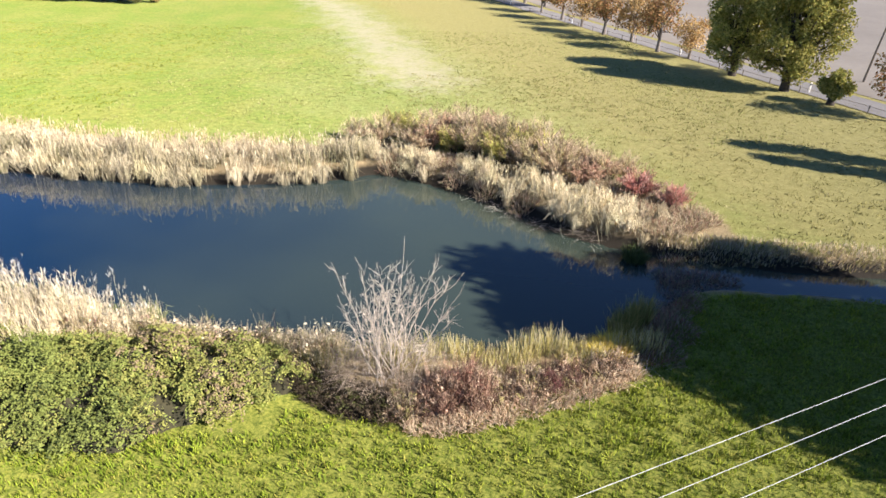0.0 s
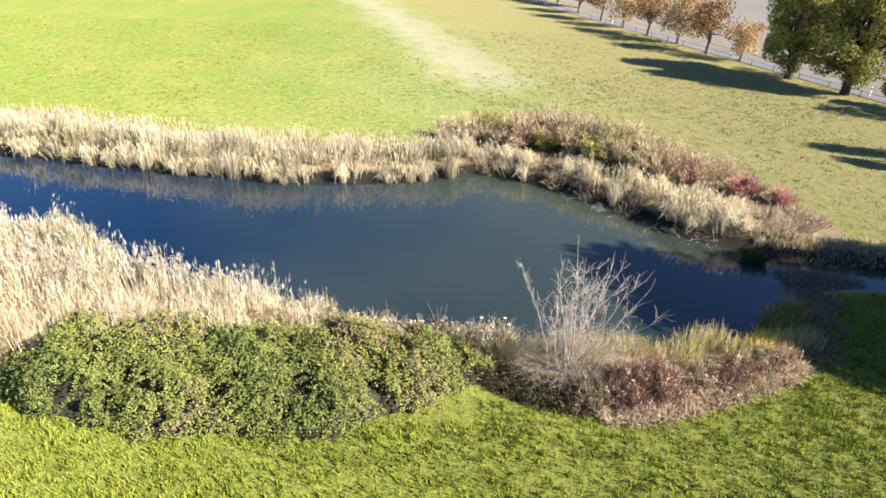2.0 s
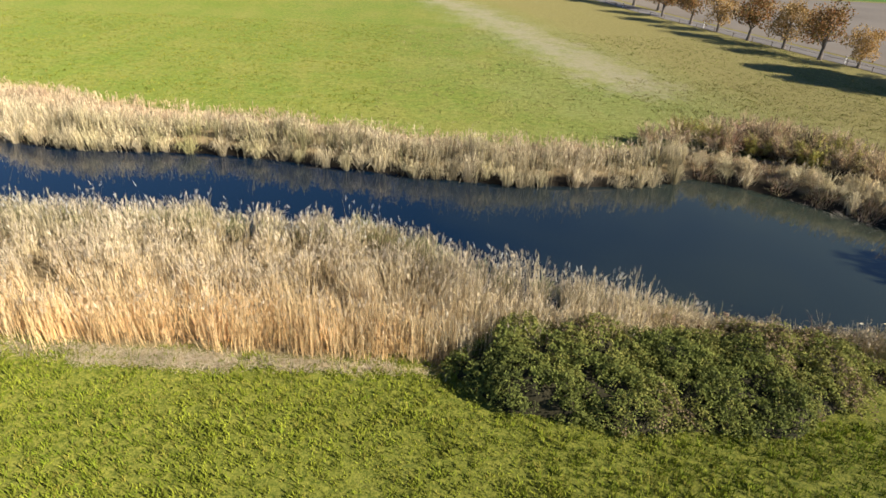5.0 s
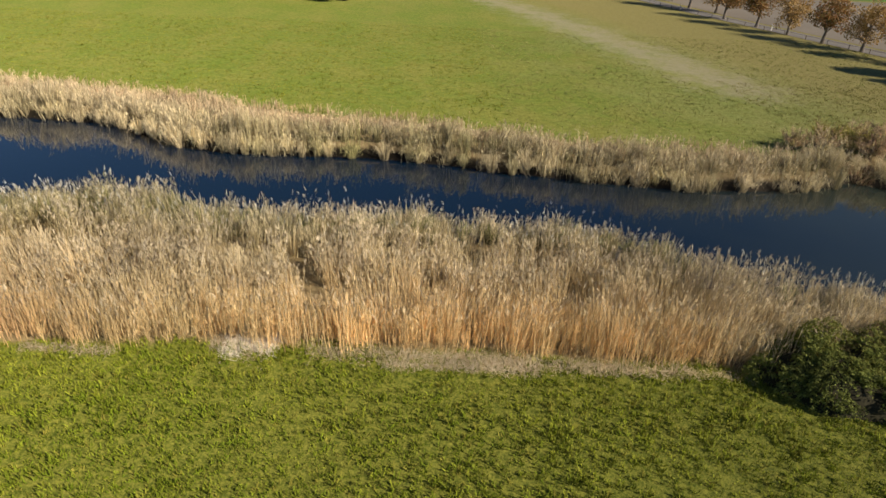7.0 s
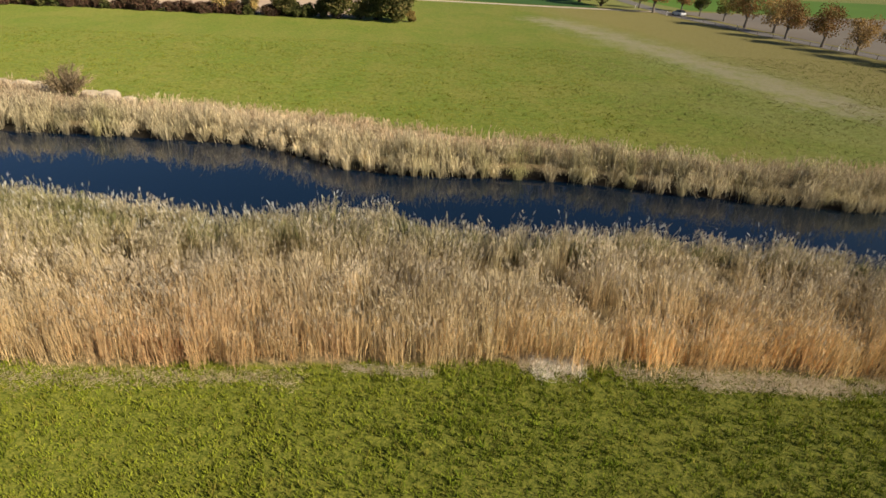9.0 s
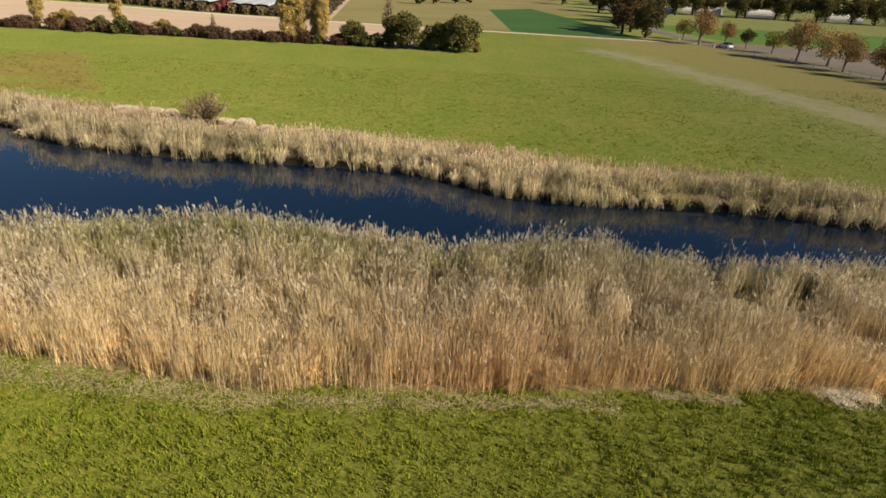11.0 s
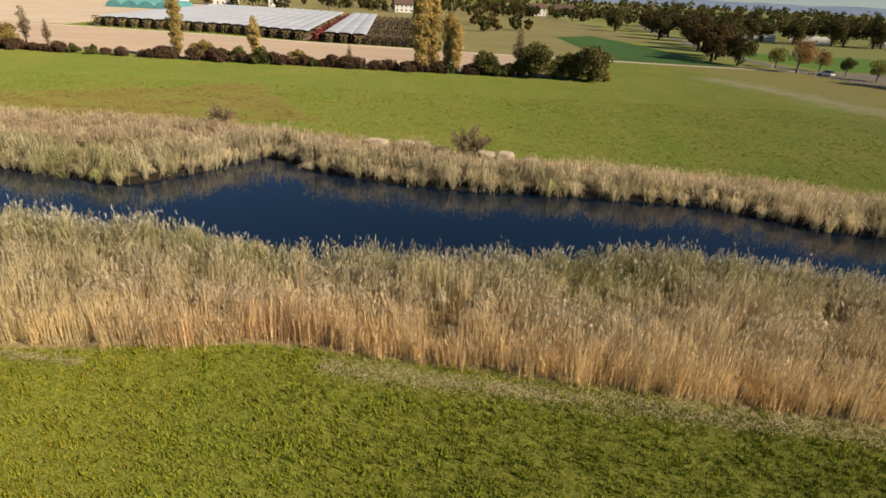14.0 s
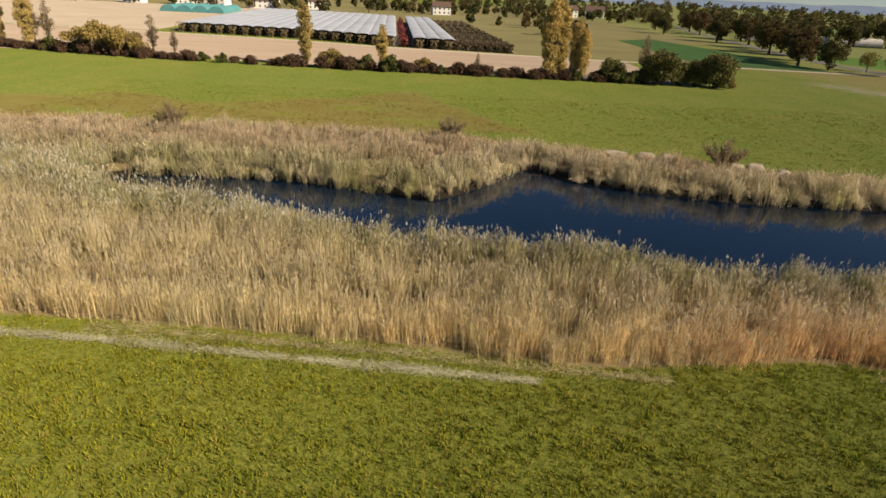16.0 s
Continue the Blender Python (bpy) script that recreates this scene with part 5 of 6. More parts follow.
stone = plain("sandstone", (0.30, 0.25, 0.18), (0.54, 0.46, 0.35), 1.5, 0.9, 0.7, 9)
for k, (x, y, w) in enumerate(((-92.0, 62.6, 1.5), (-89.0, 61.9, 1.2), (-87.0, 61.3, 0.9), (-85.6, 60.2, 1.0), (-80.6, 58.9, 1.2), (-78.6, 58.5, 1.1), (-76.3, 57.2, 1.0))):
    boulder((x, y - 0.4, 0.12), w * 0.9, w * 0.6, 0.40 + 0.1 * (k % 3), -14 + 9 * (k % 4), k * 3.7)


# ---- cut hay and straw lying on the grass ----
def litter(name, label, lines, palette, count, seed, category="straw", flat=0.10, long=0.2):
    """Strewn stalks along plan lines: rows of x0, y0, x1, y1, half width."""
    rng = np.random.default_rng(seed)
    ln = np.asarray(lines, float)
    size = np.hypot(ln[:, 2] - ln[:, 0], ln[:, 3] - ln[:, 1]) * ln[:, 4]
    k = rng.choice(len(ln), count, p=size / size.sum())
    t = rng.random(count)
    x = ln[k, 0] + (ln[k, 2] - ln[k, 0]) * t + rng.normal(0, 0.12, count)
    y = ln[k, 1] + (ln[k, 3] - ln[k, 1]) * t + rng.normal(0, 0.5, count) * ln[k, 4] * (1 + 0.4 * wobble(x, t * 9, 1.5, seed))
    a = rng.uniform(0, 2 * np.pi, count)
    l = long * rng.uniform(0.5, 1.3, count)
    z = height(x, y) + 0.02 + flat * rng.random(count) ** 2
    g = Geo()
    blades(g, np.stack((x, y, z), -1), np.stack((np.cos(a) * l, np.sin(a) * l, 0.12 * l), -1), 0.008, pick(palette, count, rng), None, 0.2, 0.5, rng)
    return solid(name, g, reedy, label, category, "stuff")


HAY = [(0.62, 0.58, 0.42), (0.70, 0.66, 0.50), (0.50, 0.49, 0.30)]
litter("hay_windrow", "long pale windrow of cut hay on the meadow", [(-150, 22.4, -131, 21.0, 0.35), (-131, 21.0, -118, 19.8, 0.38), (-118, 19.8, -106.3, 18.9, 0.36)], HAY, 16000, 71, "hay")
litter("straw_patch", "pale flattened straw at the foot of the reeds", [(-43.4, 18.8, -41.2, 19.0, 0.9), (-39.6, 18.5, -30.4, 18.0, 0.5), (-34, 18.1, -24.3, 17.8, 0.5), (-36.5, 17.7, -30.5, 17.6, 0.3), (-50.5, 18.1, -47, 18.0, 0.3)], STRAW + [(0.64, 0.54, 0.38), (0.68, 0.60, 0.45)], 14000, 72)
litter("straw_patch", "thin scattered straw along the reed edge", [(-128, 21.7, -112, 20.6, 0.5), (-112, 20.6, -100, 19.4, 0.4), (-90, 20.0, -76, 18.0, 0.9), (-76, 18.0, -66, 16.8, 0.9), (-66, 16.8, -52, 17.5, 0.6), (-29, 17.9, -22, 17.5, 0.35)], STRAW + [(0.56, 0.48, 0.30), (0.38, 0.33, 0.16)], 22000, 73)
litter("straw_patch", "bright bleached patch of trampled straw before the reeds", [(-42.8, 18.75, -40.9, 18.8, 0.6)], [(0.78, 0.72, 0.60), (0.82, 0.77, 0.68), (0.68, 0.60, 0.47)], 6500, 75)
litter("fallen_branches", "bleached fallen branches along the water's edge", [(1.5, 37.6, 5.5, 34.2, 0.5), (5.5, 34.2, 9.5, 30.9, 0.5), (10.5, 35.6, 13.5, 35.2, 0.9), (6.5, 19.0, 8.5, 18.9, 0.5)], [(0.5, 0.44, 0.36), (0.36, 0.30, 0.24)], 420, 74, "branches", 0.35, 1.0)


# ---- grass ----
def grass(name, label, x0, x1, y0, y1, per_m2, each, tall, width, palette, seed, keep=None, lift=1.0, wide=0.06):
    """Tufts of upright blades, each tuft with its own height and tone."""
    rng = np.random.default_rng(seed)
    n = int((x1 - x0) * (y1 - y0) * per_m2)
    x, y = rng.uniform(x0, x1, n), rng.uniform(y0, y1, n)
    k = keep(x, y) if keep else np.ones(n, bool)
    x, y = x[k], y[k]
    n = len(x)
    h = tall * rng.uniform(0.55, 1.3, n) * (1 + 0.3 * wobble(x, y, 0.6, 2) + 0.25 * wobble(x, y, 3, 5))
    dens = ramp01(wobble(x, y, 6, 4) + 0.5 * wobble(x, y, 1.3, 7), -0.9, 0.9)
    p = np.asarray(palette, float)
    c = (p[0] + (p[1] - p[0]) * np.clip(0.5 * dens + 0.25 + rng.normal(0, 0.3, n), 0, 1)[:, None]) * rng.uniform(0.58, 1.3, (n, 1))
    odd = rng.random(n) < 0.10
    c[odd] = p[2] * rng.uniform(0.7, 1.2, (odd.sum(), 1))
    z = height(x, y)
    q = np.repeat(np.arange(n), each)
    m = len(q)
    off = rng.normal(0, wide, (m, 2))
    a = rng.uniform(0, 2 * np.pi, m)
    side = np.stack((np.cos(a), np.sin(a), np.zeros(m)), -1) * width
    b = np.stack((x[q] + off[:, 0], y[q] + off[:, 1], z[q] - 0.02), -1)
    t = b + np.c_[off * 0.9 / wide * 0.3 + rng.normal(0, 0.22, (m, 2)), np.ones(m)] * (h[q] * rng.uniform(0.6, 1.15, m))[:, None]
    v = np.stack((b - side, b + side, t + side * 0.4, t - side * 0.4), 1)
    tone = c[q] * rng.uniform(0.88, 1.12, (m, 1)) * lift
    g = Geo()
    # blades darker at the foot, shade within the tuft put into colour
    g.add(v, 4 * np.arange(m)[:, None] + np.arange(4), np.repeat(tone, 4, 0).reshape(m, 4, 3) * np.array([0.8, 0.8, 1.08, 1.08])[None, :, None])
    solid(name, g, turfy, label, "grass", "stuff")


GREENS = [(0.135, 0.190, 0.014), (0.245, 0.272, 0.028), (0.25, 0.235, 0.040)]


def near_meadow(x, y):
    front = np.interp(x, FRONT_X + [-5, 8, 12, 40], FRONT_Y + [17.2, 18.2, 24.5, 22.5])
    chance = np.modf(abs(np.sin(x * 12.9898 + y * 78.233)) * 43758.5)[0]
    return (chance < ramp01(y, 7.5, 10.5)) & (y < front - 0.1 + 0.5 * wobble(x, y, 1.2, 3)) & ~((x > -21) & (x < 8) & (y > 16.6 - 1.2 * (abs(x + 13) < 8) + 0.2 * np.maximum(x, 0)))


grass("grass", "short thick green meadow grass", -95, 24, 7, 25, 29, 6, 0.15, 0.020, GREENS, 81, near_meadow)
grass("grass", "short thick yellow-green meadow grass", -150, -95, 7, 25, 26, 6, 0.14, 0.020, [(0.165, 0.190, 0.014), (0.28, 0.265, 0.026), (0.32, 0.26, 0.05)], 82, near_meadow)
grass("grass", "coarse yellowing grass on the far meadow", -2, 44, 28, 70, 4, 5, 0.10, 0.035, [(0.18, 0.17, 0.05), (0.32, 0.29, 0.11), (0.38, 0.33, 0.17)], 83, lambda x, y: (y > np.interp(x, [-2, 6, 11, 16, 17, 44], [52, 50, 45, 35, 30.2, 27])), 1.05, 0.14)
grass("grass", "sunny yellow-green grass of the wide far meadow", -165, -28, 44, 100, 3.2, 4, 0.10, 0.045, [(0.165, 0.200, 0.024), (0.285, 0.295, 0.042), (0.33, 0.30, 0.08)], 84,
      lambda x, y: (y > np.interp(x, BACK_X, BACK_Y) + 1.8) & (mown_mask(x, y) < 0.5), 1.05, 0.16)
grass("grass", "browned mown grass in faint swaths on the far meadow", -165, -93, 64, 100, 3.5, 4, 0.09, 0.045, [(0.095, 0.085, 0.018), (0.20, 0.16, 0.038), (0.18, 0.18, 0.03)], 86,
      lambda x, y: mown_mask(x, y) >= 0.5, 1.0, 0.16)
# paled palette: haze put into the blades' own colour
grass("grass", "pale yellow-green grass of the far meadow, washed out for haze", -28, 30, 44, 100, 3.2, 4, 0.10, 0.045, [(0.185, 0.205, 0.060), (0.28, 0.28, 0.095), (0.33, 0.30, 0.14)], 85,
      lambda x, y: (y > np.interp(x, BACK_X + [6, 11, 30], BACK_Y + [50, 46, 44]) + 1) & (strip_mask(x, y, BARE, 6.5) < 0.3), 1.05, 0.16)


# ---- hedge with poplars along the far side of the meadow ----
poplar = make_tree("poplar_tree", "tall slender golden poplar in autumn leaf", 14, 1.75, 0.4, POPLAR, 91, 110, 15000, 0.18, 0.7, 0.22, group="poplars in the hedge")
thin_poplar = make_tree("poplar_tree", "nearly bare grey-brown poplar", 11, 1.6, 1.6, [(0.32, 0.24, 0.14), (0.26, 0.19, 0.11)], 92, 60, 2600, 0.17, 0.6, 0.2, group="poplars in the hedge")
put(poplar, -141.0, 129.5)
put(thin_poplar, -205.0, 141)
for ob, x, y, s in ((poplar, -124.9, 129.5, 0.70), (poplar, -89.9, 127, 1.3), (poplar, -88.0, 128, 1.18), (poplar, -84.6, 128, 0.93), (poplar, -83.0, 127.2, 0.8), (poplar, -206, 140, 1.05), (poplar, -213, 141, 0.95), (thin_poplar, -202.3, 142, 1.0), (thin_poplar, -174.5, 133, 0.85),
                    (thin_poplar, -170.0, 133, 0.6), (thin_poplar, -70.2, 128.5, 0.95), (thin_poplar, -104.9, 127.0, 0.45)):
    again(ob, x, y, x, s)
gold_bush = make_bush("hedge_bush", "golden-yellow leafy hedge bush", 2.6, 5.2, [(0.38, 0.28, 0.085), (0.32, 0.22, 0.075), (0.27, 0.22, 0.075)], 93, 3600, 0.22, group="bushes of the hedge")
green_bush = make_bush("hedge_bush", "large dull green hedge bush", 3.9, 7.4, DEEP + [(0.19, 0.165, 0.06), (0.23, 0.19, 0.07)], 94, 6000, 0.30, group="bushes of the hedge")
dark_bush = make_bush("hedge_bush", "dark green rounded hedge bush", 2.0, 3.2, DEEP, 95, 1600, 0.25, group="bushes of the hedge")
wine_bush = make_bush("hedge_bush", "low dark red-brown hedge bush", 2.0, 2.5, WINE, 96, 1900, 0.2, group="bushes of the hedge")
put(gold_bush, -135.5, 129)
put(green_bush, -66.8, 126.5, 0, 1.2)
put(dark_bush, -131, 128.2)
put(wine_bush, -118.5, 128)
for ob, x, y, s in ((gold_bush, -181, 132.5, 1.55), (gold_bush, -187.5, 135, 1.75), (gold_bush, -193, 137, 1.3), (gold_bush, -177, 132, 1.0), (gold_bush, -116.2, 129.6, 0.75), (green_bush, -55.6, 126.4, 1.2), (green_bush, -59.4, 127.6, 0.95), (green_bush, -62.4, 127.2, 0.6),
                    (green_bush, -77, 127.2, 0.82), (dark_bush, -128.2, 128.6, 1.2), (dark_bush, -73.5, 127.2, 0.8), (green_bush, -70.0, 127.6, 0.55), (gold_bush, -52.6, 126.2, 0.6)):
    again(ob, x, y, x * 1.3, s)
hedge_rng = np.random.default_rng(14)
for x in np.arange(-213, -72, 2.1):
    y = np.interp(x, [-213, -175, -150, -115, -72], [138.5, 130.5, 128.5, 127.2, 127]) + hedge_rng.uniform(-0.7, 0.7)
    if hedge_rng.random() < 0.88:
        again(wine_bush if hedge_rng.random() < 0.82 else dark_bush, x + hedge_rng.uniform(-0.6, 0.6), y, x, hedge_rng.uniform(0.7, 1.35))


# ---- net tunnels and orchard beyond the lane ----
ROW_TURN = math.degrees(math.atan2(13.5, 155.0))


def net_tunnel():
    ob = thing("net_tunnel", "long white hail-net tunnel over fruit rows", "net tunnel", group="net tunnels")
    g = Geo()
    a = np.linspace(0, np.pi, 9)
    xs, zs = -2.15 * np.cos(a), 2.55 + 0.42 * np.sin(a)
    ys = np.linspace(0, 150, 16)
    sag = 0.12 * np.sin(ys * 1.9)
    for th, flip in ((0.0, 1), (0.03, -1)):
        v = np.stack([np.stack((xs * (1 - th / 3), np.full(9, y), zs + s - th), -1) for y, s in zip(ys, sag)])
        i, j = np.meshgrid(np.arange(15), np.arange(8), indexing="ij")
        f = np.stack((i * 9 + j, i * 9 + j + 1, (i + 1) * 9 + j + 1, (i + 1) * 9 + j), -1)
        g.add(v, f[..., ::flip])
    part("net", g, net_white, ob)
    for y in np.arange(0, 150, 30):
        for x in (-2.15, 2.15):
            g = Geo()
            tube(g, [(x, y, -0.2), (x, y, 1.2), (x, y, 2.25)], [0.06, 0.06, 0.05], 5)
            part("post", g, pole_wood, ob)
    return ob


def fruit_row(seed, palette, label):
    rng = np.random.default_rng(seed)
    ob = thing("fruit_row", label, "fruit bushes", group="fruit rows")
    n = 2400
    y = 150 * rng.random(n) ** 1.5
    g = Geo()
    cards(g, np.stack((rng.normal(0, 0.5, n), y, rng.uniform(0.1, 2.1, n) * (1 + 0.2 * np.sin(y * 2.0))), -1), 0.7, pick(palette, n, rng, 0.3), 0.3, 1.4, rng)
    part("foliage", g, leafy, ob)
    g = Geo()
    for k in range(12):
        tube(g, [(0, k * 12, -0.2), (0.05, k * 12, 0.8), (0, k * 12, 1.5)], [0.07, 0.05, 0.02], 4)
    tagged(part("stem", g, twiggy, ob), kind="stuff")
    return ob


tunnel = net_tunnel()
berry = fruit_row(3, [(0.24, 0.19, 0.10), (0.28, 0.21, 0.12), (0.17, 0.15, 0.075)], "dull green-brown row of fruit bushes")
bare_row = fruit_row(4, [(0.14, 0.105, 0.07), (0.19, 0.14, 0.09), (0.11, 0.10, 0.05)], "brown uncovered row of fruit bushes")


def net_front(x):
    return np.interp(x, [-200, -155, -127, -92], [206, 200, 187.5, 182])


tunnel.matrix_basis = pose(-129.0, net_front(-129.0), 0, 0, 0, ROW_TURN)
berry.matrix_basis = pose(-129.0, net_front(-129.0) - 1.3, 0, 0, 0, ROW_TURN)
bare_row.matrix_basis = pose(-105.0, net_front(-105.0), 0, 0, 0, ROW_TURN)
for x in list(np.arange(-133.3, -199, -4.3)) + [-119.6, -115.3, -111.0]:
    copy_thing(tunnel, pose(x, net_front(x), 0, 0, 0, ROW_TURN))
    copy_thing(berry, pose(x, net_front(x) - 1.3, 0, 0, 0, ROW_TURN))
for x in (-108.0, -102.0, -99.0, -96.0, -93.2):
    copy_thing(bare_row, pose(x, net_front(x), 0, 0, 0, ROW_TURN))
red_row = fruit_row(6, [(0.22, 0.05, 0.045), (0.16, 0.06, 0.05)], "dark red uncovered row of fruit bushes")
red_row.matrix_basis = pose(-124.3, net_front(-124.3), 0, 0, 0, ROW_TURN)
sheet("orchard_ground", [(-203, 208), (-218, 362), (-155, 202.5), (-170, 356), (-127, 190), (-141, 342), (-91, 184), (-104, 336)], furrow.mat, "bare earth between the fruit rows", "field", -0.012)


# ---- far trees, houses and hills ----
far_oak = make_tree("roadside_oak", "large dark oak beside the far road", 11.5, 5.6, 1.2, [(0.06, 0.07, 0.024), (0.085, 0.09, 0.03), (0.12, 0.105, 0.036), (0.14, 0.10, 0.04)], 101, 40, 3600, 0.48, 1.7, group="oaks along the far road")
rust_oak = make_tree("roadside_oak", "large russet-brown oak beside the far road", 11.0, 5.4, 1.2, [(0.17, 0.11, 0.045), (0.13, 0.085, 0.04), (0.10, 0.085, 0.03)], 102, 40, 3600, 0.48, 1.6, group="oaks along the far road")
put(far_oak, -2.2, 178.5, 0, 0.8)
put(rust_oak, -6.5, 187)
for k, (x, y, s) in enumerate(((-1.5, 196, 1.0), (3.5, 206, 1.05), (14.5, 226, 1.0), (6.5, 232, 1.1), (15.5, 241, 1.0), (16.0, 257, 1.1), (22, 283, 1.1), (10.5, 290, 1.0), (24, 318, 1.1),
                               (26, 352, 1.1), (4, 345, 0.9), (14, 392, 1.0), (34, 390, 1.1))):
    again(far_oak if k % 3 else rust_oak, x, y, k * 2.1, s)
line_rng = np.random.default_rng(15)
for x in np.arange(30, 240, 9.5):
    again(far_oak, x + line_rng.uniform(-2, 2), 306 + line_rng.uniform(-8, 8), x, line_rng.uniform(0.95, 1.25))


def poly_tunnel():
    ob = thing("poly_tunnel", "white plastic polytunnel in front of dark trees", "polytunnel", group="polytunnels")
    a = np.linspace(0, np.pi, 11)
    g = Geo()
    for y0, y1 in ((0.0, 18.0),):
        v = np.concatenate([np.stack((-4.0 * np.cos(a), np.full(11, y), 3.6 * np.sin(a) - 0.1), -1) for y in (y0, y1)])
        g.add(v, [(j, j + 1, j + 12, j + 11) for j in range(10)])
        for y, o in ((y0, 1), (y1, -1)):
            v = np.concatenate((np.stack((-4.0 * np.cos(a), np.full(11, y), 3.6 * np.sin(a) - 0.1), -1), np.stack((-4.0 * np.cos(a), np.full(11, y), np.full(11, -0.1)), -1)))
            g.add(v, [(j, j + 1, j + 12, j + 11)[::o] for j in range(10)])
    part("cover", g, white_paint, ob)
    g = Geo()
    box(g, (-1.2, -0.12, -0.1), (1.2, -0.03, 2.2))
    part("door", g, dark_glass, ob)
    return ob


pt = poly_tunnel()
pt.matrix_basis = pose(56, 322, 0, 0, 0, 62)
for x in (79, 106, 148, 185):
    copy_thing(pt, pose(x, 323 - 0.05 * (x - 56), 0, 0, 0, 62))


def house(x, y, turn, wide, deep, tall, label="white far house with a brown tiled roof", roof=roof_tile):
    ob = thing("house", label, "house", group="far houses")
    ob.matrix_basis = pose(x, y, 0, 0, 0, turn)
    g = Geo()
    box(g, (-wide / 2, -deep / 2, -0.3), (wide / 2, deep / 2, tall))
    r = tall + deep * 0.36
    for sx in (-1, 1):
        g.add([(sx * wide / 2, -deep / 2, tall), (sx * wide / 2, deep / 2, tall), (sx * wide / 2, 0.02, r - 0.1), (sx * wide / 2, -0.02, r - 0.1)], [(0, 1, 2, 3)])
    part("wall", g, white_paint, ob)
    g = Geo()
    for sy in (-1, 1):
        e = deep / 2 + 0.6
        lo, hi = tall - 0.2, r
        v = [(-wide / 2 - 0.5, sy * e, lo), (wide / 2 + 0.5, sy * e, lo), (wide / 2 + 0.5, 0, hi), (-wide / 2 - 0.5, 0, hi)]
        v += [(a, b, c + 0.25) for a, b, c in v]
        g.add(v, [(0, 1, 2, 3), (4, 5, 6, 7), (0, 1, 5, 4), (1, 2, 6, 5), (3, 0, 4, 7)])
    part("roof", g, roof, ob)
    for k in range(max(2, int(wide / 3))):
        for z in (0.9, 3.6):
            if z + 1.3 < tall:
                g = Geo()
                cx = -wide / 2 + (k + 0.5) * wide / max(2, int(wide / 3))
                box(g, (cx - 0.5, -deep / 2 - 0.04, z), (cx + 0.5, -deep / 2 - 0.005, z + 1.3))
                part("window", g, dark_glass, ob)
    return ob


for x, y, t, w, d, h in ((-118, 470, 10, 13, 9, 5.5), (-235, 430, 8, 20, 11, 5), (-262, 420, -6, 14, 10, 5.5), (-290, 440, 12, 16, 10, 5),
                         (-318, 425, 0, 12, 9, 5.5), (-345, 450, -10, 22, 12, 6), (-205, 455, 15, 12, 9, 5.5), (-10, 560, 10, 14, 10, 6), (16, 575, -8, 16, 10, 6)):
    house(x, y, t, w, d, h)


def tarp():
    g = Geo()
    a = np.linspace(0, np.pi, 9)
    for k in range(4):
        v = np.concatenate([np.stack((-4 * np.cos(a) + k * 8, np.full(9, y), 3.4 * np.sin(a)), -1) for y in (0, 40)])
        g.add(v, [(j, j + 1, j + 10, j + 9) for j in range(8)])
        for y in (0, 40):
            v = np.concatenate((np.stack((-4 * np.cos(a) + k * 8, np.full(9, y), 3.4 * np.sin(a)), -1), np.stack((-4 * np.cos(a) + k * 8, np.full(9, y), np.zeros(9)), -1)))
            g.add(v, [(j, j + 1, j + 10, j + 9) for j in range(8)])
    ob = solid("tarpaulin_tunnel", g, net_teal, "low teal tarpaulin greenhouse beside the net tunnels", "greenhouse")
    ob.matrix_basis = pose(-256, 330, 0, 0, 0, ROW_TURN)


tarp()


def far_wood(name, x0, x1, y0, y1, count, seed, palette, label="distant mixed wood in autumn colours", tall=9.0, leaves=115, size=1.55):
    rng = np.random.default_rng(seed)
    g = Geo()
    for _ in range(count):
        x, y, h = rng.uniform(x0, x1), rng.uniform(y0, y1), tall * rng.uniform(0.6, 1.25)
        w = h * rng.uniform(0.35, 0.5)
        bl = blob_crown(rng, 10, w * 0.8, h * 0.1, h, w * 0.5) + np.array([x, y, 0, 0])
        crown(g, bl, leaves, size, [np.asarray(palette[rng.integers(len(palette))]) * q for q in (0.8, 1.1)], rng)
        tube(g, [(x, y, -0.3), (x, y, h * 0.3), (x, y, h * 0.6)], [0.3, 0.25, 0.1], 5, (0.06, 0.045, 0.035))
    solid(name, g, leafy, label, "wood", "stuff")


MIXED = DEEP + [(0.13, 0.10, 0.04), (0.18, 0.13, 0.05), (0.09, 0.085, 0.035)]
far_wood("far_wood", -170, 60, 470, 640, 130, 111, MIXED, tall=7.0)
far_wood("far_wood", 25, 440, 345, 620, 210, 112, MIXED, tall=10)
far_wood("far_wood", -420, -150, 395, 560, 60, 113, MIXED)
far_wood("far_wood", -700, 1200, 650, 1000, 300, 114, MIXED, tall=12)
far_wood("far_wood", -900, 1600, 1000, 1700, 420, 116, MIXED, tall=17, leaves=60, size=3.0)
far_wood("far_trees", -100, -46, 262, 420, 9, 115, MIXED + [(0.26, 0.2, 0.06)], "scattered field trees beyond the lane", 6.0)


def hills():
    g = Geo()
    xs = np.linspace(-4500, 4500, 160)
    for y, base, amp, seed in ((4100, 46, 9, 0.0), (3500, 24, 8, 3.0)):
        h = base + amp * wobble(xs, xs * 0, 500, seed) + 5 * wobble(xs, xs * 0, 90, seed)
        v = np.concatenate((np.stack((xs, np.full(160, y - 500.0), np.full(160, -30.0)), -1), np.stack((xs, np.full(160, float(y)), h), -1)))
        g.add(v, [(i, i + 1, i + 161, i + 160) for i in range(159)])
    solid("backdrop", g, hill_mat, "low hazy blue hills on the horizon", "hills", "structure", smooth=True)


hills()


# ---- power line over the near meadow ----
LINE_WAY = Vector((0.9225, 0.386, 0)).normalized()


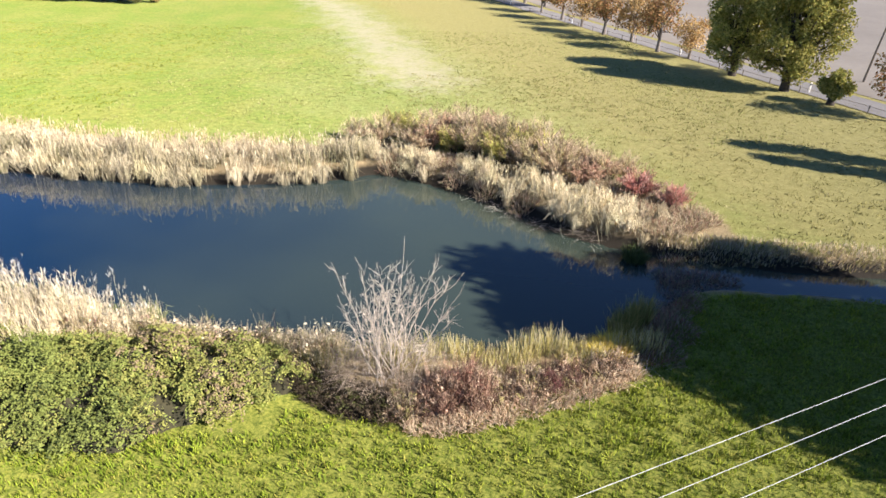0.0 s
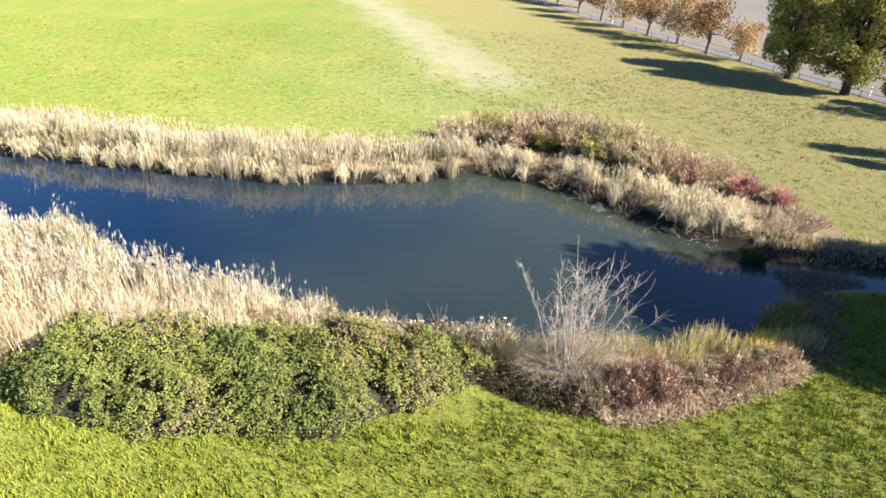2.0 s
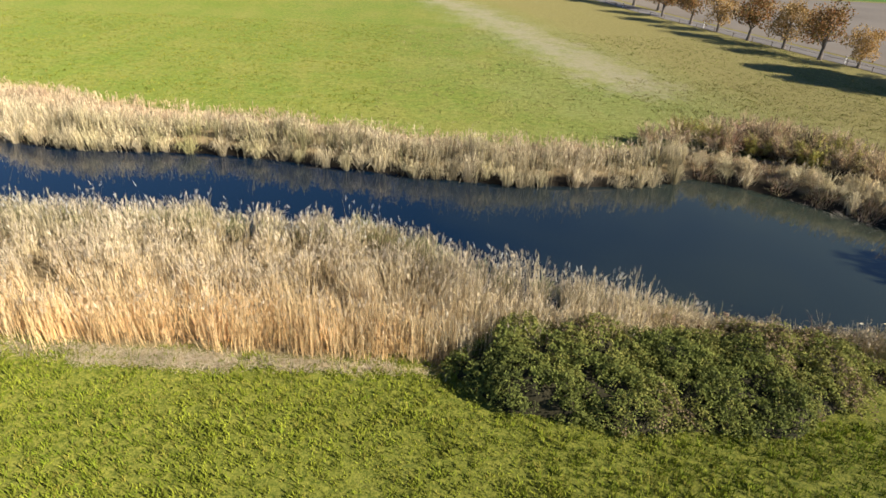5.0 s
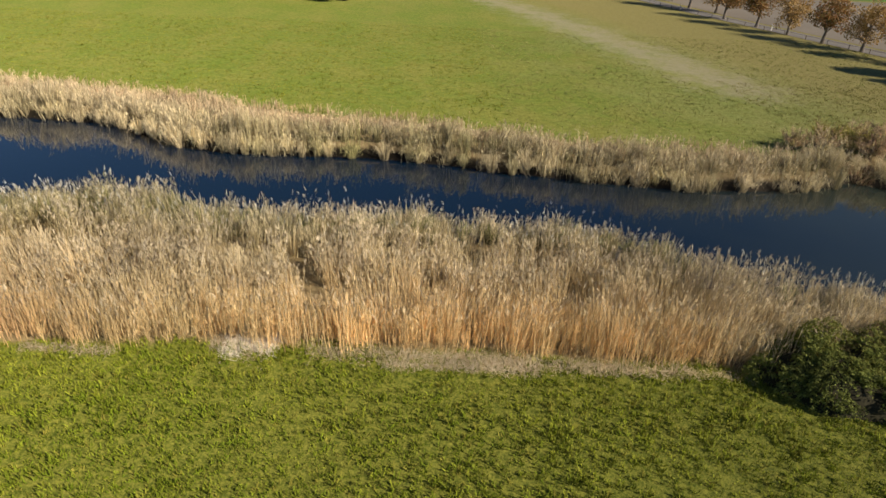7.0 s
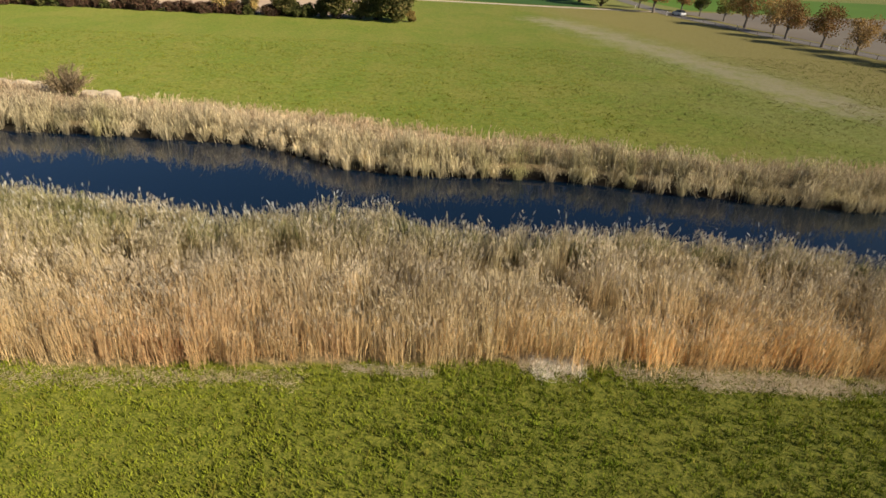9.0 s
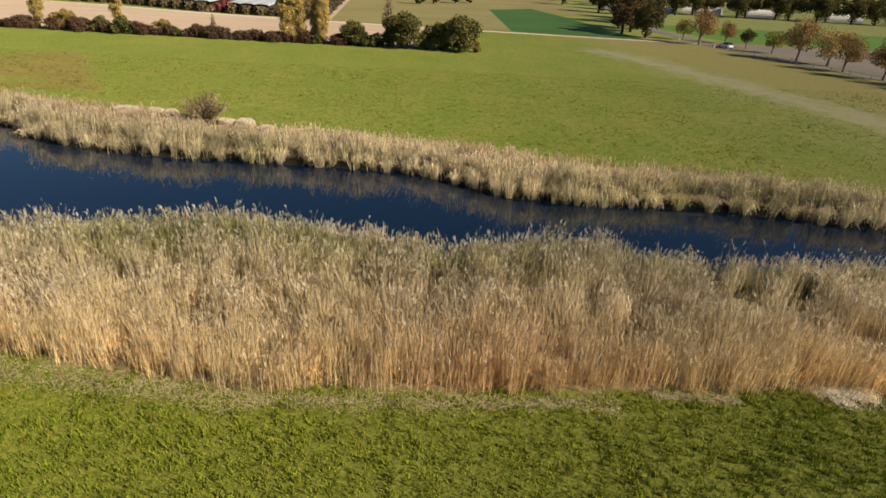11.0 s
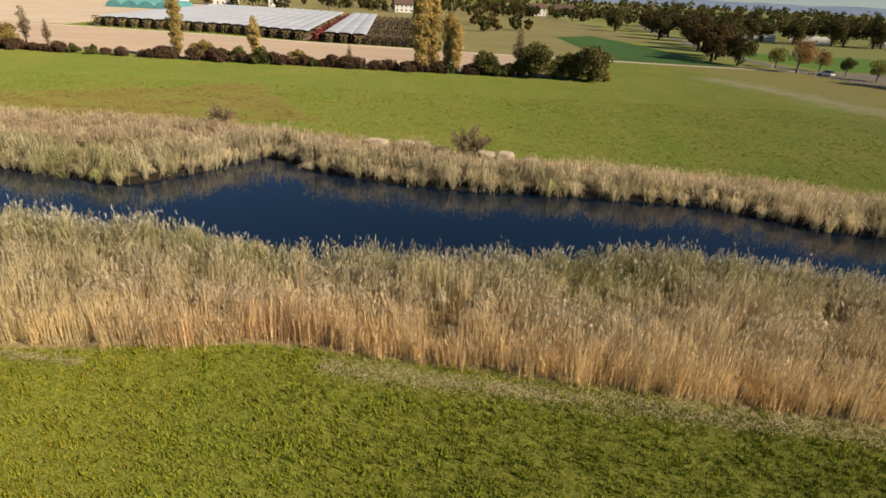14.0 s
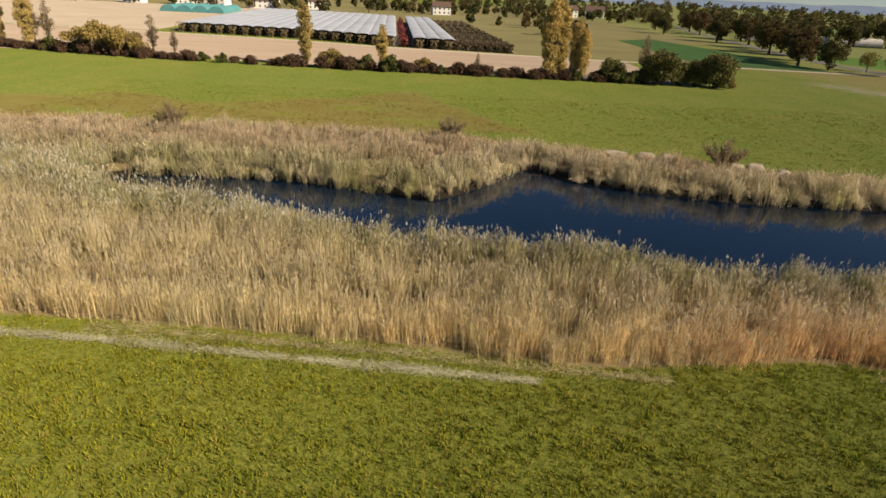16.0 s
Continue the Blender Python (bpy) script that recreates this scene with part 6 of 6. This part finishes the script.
def power_pole(x, y):
    ob = thing("power_pole", "grey wooden power pole with a crossarm", "power pole", (x, y, 0), "power line")
    g = Geo()
    tube(g, [(0, 0, -0.5), (0, 0, 4), (0, 0, 7.7)], [0.16, 0.14, 0.11], 10)
    part("post", g, pole_wood, ob, smooth=True)
    side = Vector((-LINE_WAY.y, LINE_WAY.x, 0))
    g = Geo()
    tube(g, [tuple(side * -0.75 + Vector((0, 0, 7.0))), (0, 0, 7.0), tuple(side * 0.75 + Vector((0, 0, 7.0)))], [0.06, 0.06, 0.06], 6)
    part("crossarm", g, pole_wood, ob)
    for o in (-0.53, 0.0, 0.53):
        g = Geo()
        p = side * o
        tube(g, [(p.x, p.y, 7.02), (p.x, p.y, 7.1), (p.x, p.y, 7.2), (p.x, p.y, 7.24)], [0.02, 0.05, 0.045, 0.02], 8)
        part("insulator", g, white_paint, ob)
    return ob


mid_line = Vector((3.44, 7.08, 0))
ends = [mid_line + LINE_WAY * -30, mid_line + LINE_WAY * 36]
for e in ends:
    power_pole(e.x, e.y)
for o in (-0.53, 0.0, 0.53):
    off = Vector((-LINE_WAY.y, LINE_WAY.x, 0)) * o
    g = Geo()
    t = np.linspace(0, 1, 25)
    a, b = np.array(ends[0] + off), np.array(ends[1] + off)
    line = a + (b - a) * t[:, None]
    line[:, 2] = 7.22 - 0.35 * (1 - (2 * t - 1) ** 2)
    tube(g, line, np.full(25, 0.0055), 6)
    solid("power_wire", g, wire_metal, "thin bright overhead power wire", "wire", group="wires of the power line", smooth=True)

# the lone pole by the road, and white marker posts
lone = thing("utility_pole", "dark leaning wooden pole beside the road", "utility pole", (49.8, 70.1, 0))
g = Geo()
tube(g, [(0, 0, -0.5), (0.3, 0, 3.4), (0.65, 0, 6.9)], [0.14, 0.12, 0.10], 8)
part("post", g, pole_wood, lone, smooth=True)
for k, (x, y) in enumerate(((40.4, 64.6), (33.9, 84.6), (24.9, 112), (17.0, 136), (9.9, 160), (6.6, 176))):
    ob = thing("marker_post", "small white roadside marker post", "marker post", (x, y, 0), "marker posts")
    g = Geo()
    box(g, (-0.07, -0.06, -0.1), (0.07, 0.06, 1.0))
    part("post", g, white_paint, ob)
    g = Geo()
    box(g, (-0.075, -0.065, 0.72), (0.075, 0.065, 0.86))
    part("band", g, dark_glass, ob)


# ---- low fence along the road, and a parked car ----
def road_fence():
    line = smooth_line([(43.0, 53.0), (36.6, 72), (30.2, 92.4), (18.2, 129.2), (9.4, 162.5)], 4.0)
    ob = thing("fence", "low dark wire and post fence along the road", "fence")
    g = Geo()
    tube(g, np.c_[line, np.full(len(line), 0.6)], np.full(len(line), 0.022), 5)
    part("rail", g, pole_wood, ob)
    post = Geo()
    box(post, (-0.04, -0.04, -0.2), (0.04, 0.04, 0.7))
    mesh = post.mesh("post", pole_wood)
    for x, y in line:
        p = part("post", mesh, pole_wood, ob)
        p.location = (x, y, 0)


road_fence()


def car(x, y, turn):
    ob = thing("car", "small white car standing on the road", "car")
    ob.matrix_basis = pose(x, y, 0.012, 0, 0, turn)
    paint = plain("white_car_paint", (0.70, 0.70, 0.70), (0.78, 0.78, 0.78), 1.0, 0.3)
    rubber = plain("black_rubber", (0.02, 0.02, 0.02), (0.04, 0.04, 0.04), 3.0, 0.8)

    def hull(name, rows, mat):
        """A body through rows of (x, half width, bottom, top)."""
        bm = bmesh.new()
        rings = [[bm.verts.new(v) for v in ((rx, -w, lo), (rx, w, lo), (rx, w * 0.93, hi), (rx, -w * 0.93, hi))] for rx, w, lo, hi in rows]
        for a, b in zip(rings, rings[1:]):
            for k in range(4):
                bm.faces.new((a[k], a[(k + 1) % 4], b[(k + 1) % 4], b[k]))
        bm.faces.new(rings[0][::-1])
        bm.faces.new(rings[-1])
        bmesh.ops.recalc_face_normals(bm, faces=bm.faces)
        bmesh.ops.bevel(bm, geom=bm.edges[:], offset=0.05, segments=2, affect="EDGES")
        me = bpy.data.meshes.new(name)
        bm.to_mesh(me)
        bm.free()
        me.materials.append(mat)
        return part(name, me, mat, ob)

    hull("body", [(-2.05, 0.72, 0.35, 0.75), (-1.7, 0.85, 0.22, 0.92), (0.9, 0.86, 0.22, 0.92), (1.7, 0.82, 0.24, 0.80), (2.05, 0.70, 0.34, 0.62)], paint)
    hull("cabin", [(-1.75, 0.70, 0.90, 1.0), (-1.35, 0.70, 0.90, 1.42), (0.15, 0.70, 0.90, 1.45), (0.95, 0.74, 0.90, 0.95)], dark_glass)
    for wx in (-1.3, 1.3):
        for wy in (-0.8, 0.8):
            g = Geo()
            tube(g, [(wx, wy - 0.1, 0.31), (wx, wy - 0.09, 0.31), (wx, wy + 0.09, 0.31), (wx, wy + 0.1, 0.31)], [0.18, 0.31, 0.31, 0.18], 14)
            part("wheel", g, rubber, ob)


car(13.0, 160.5, 104)
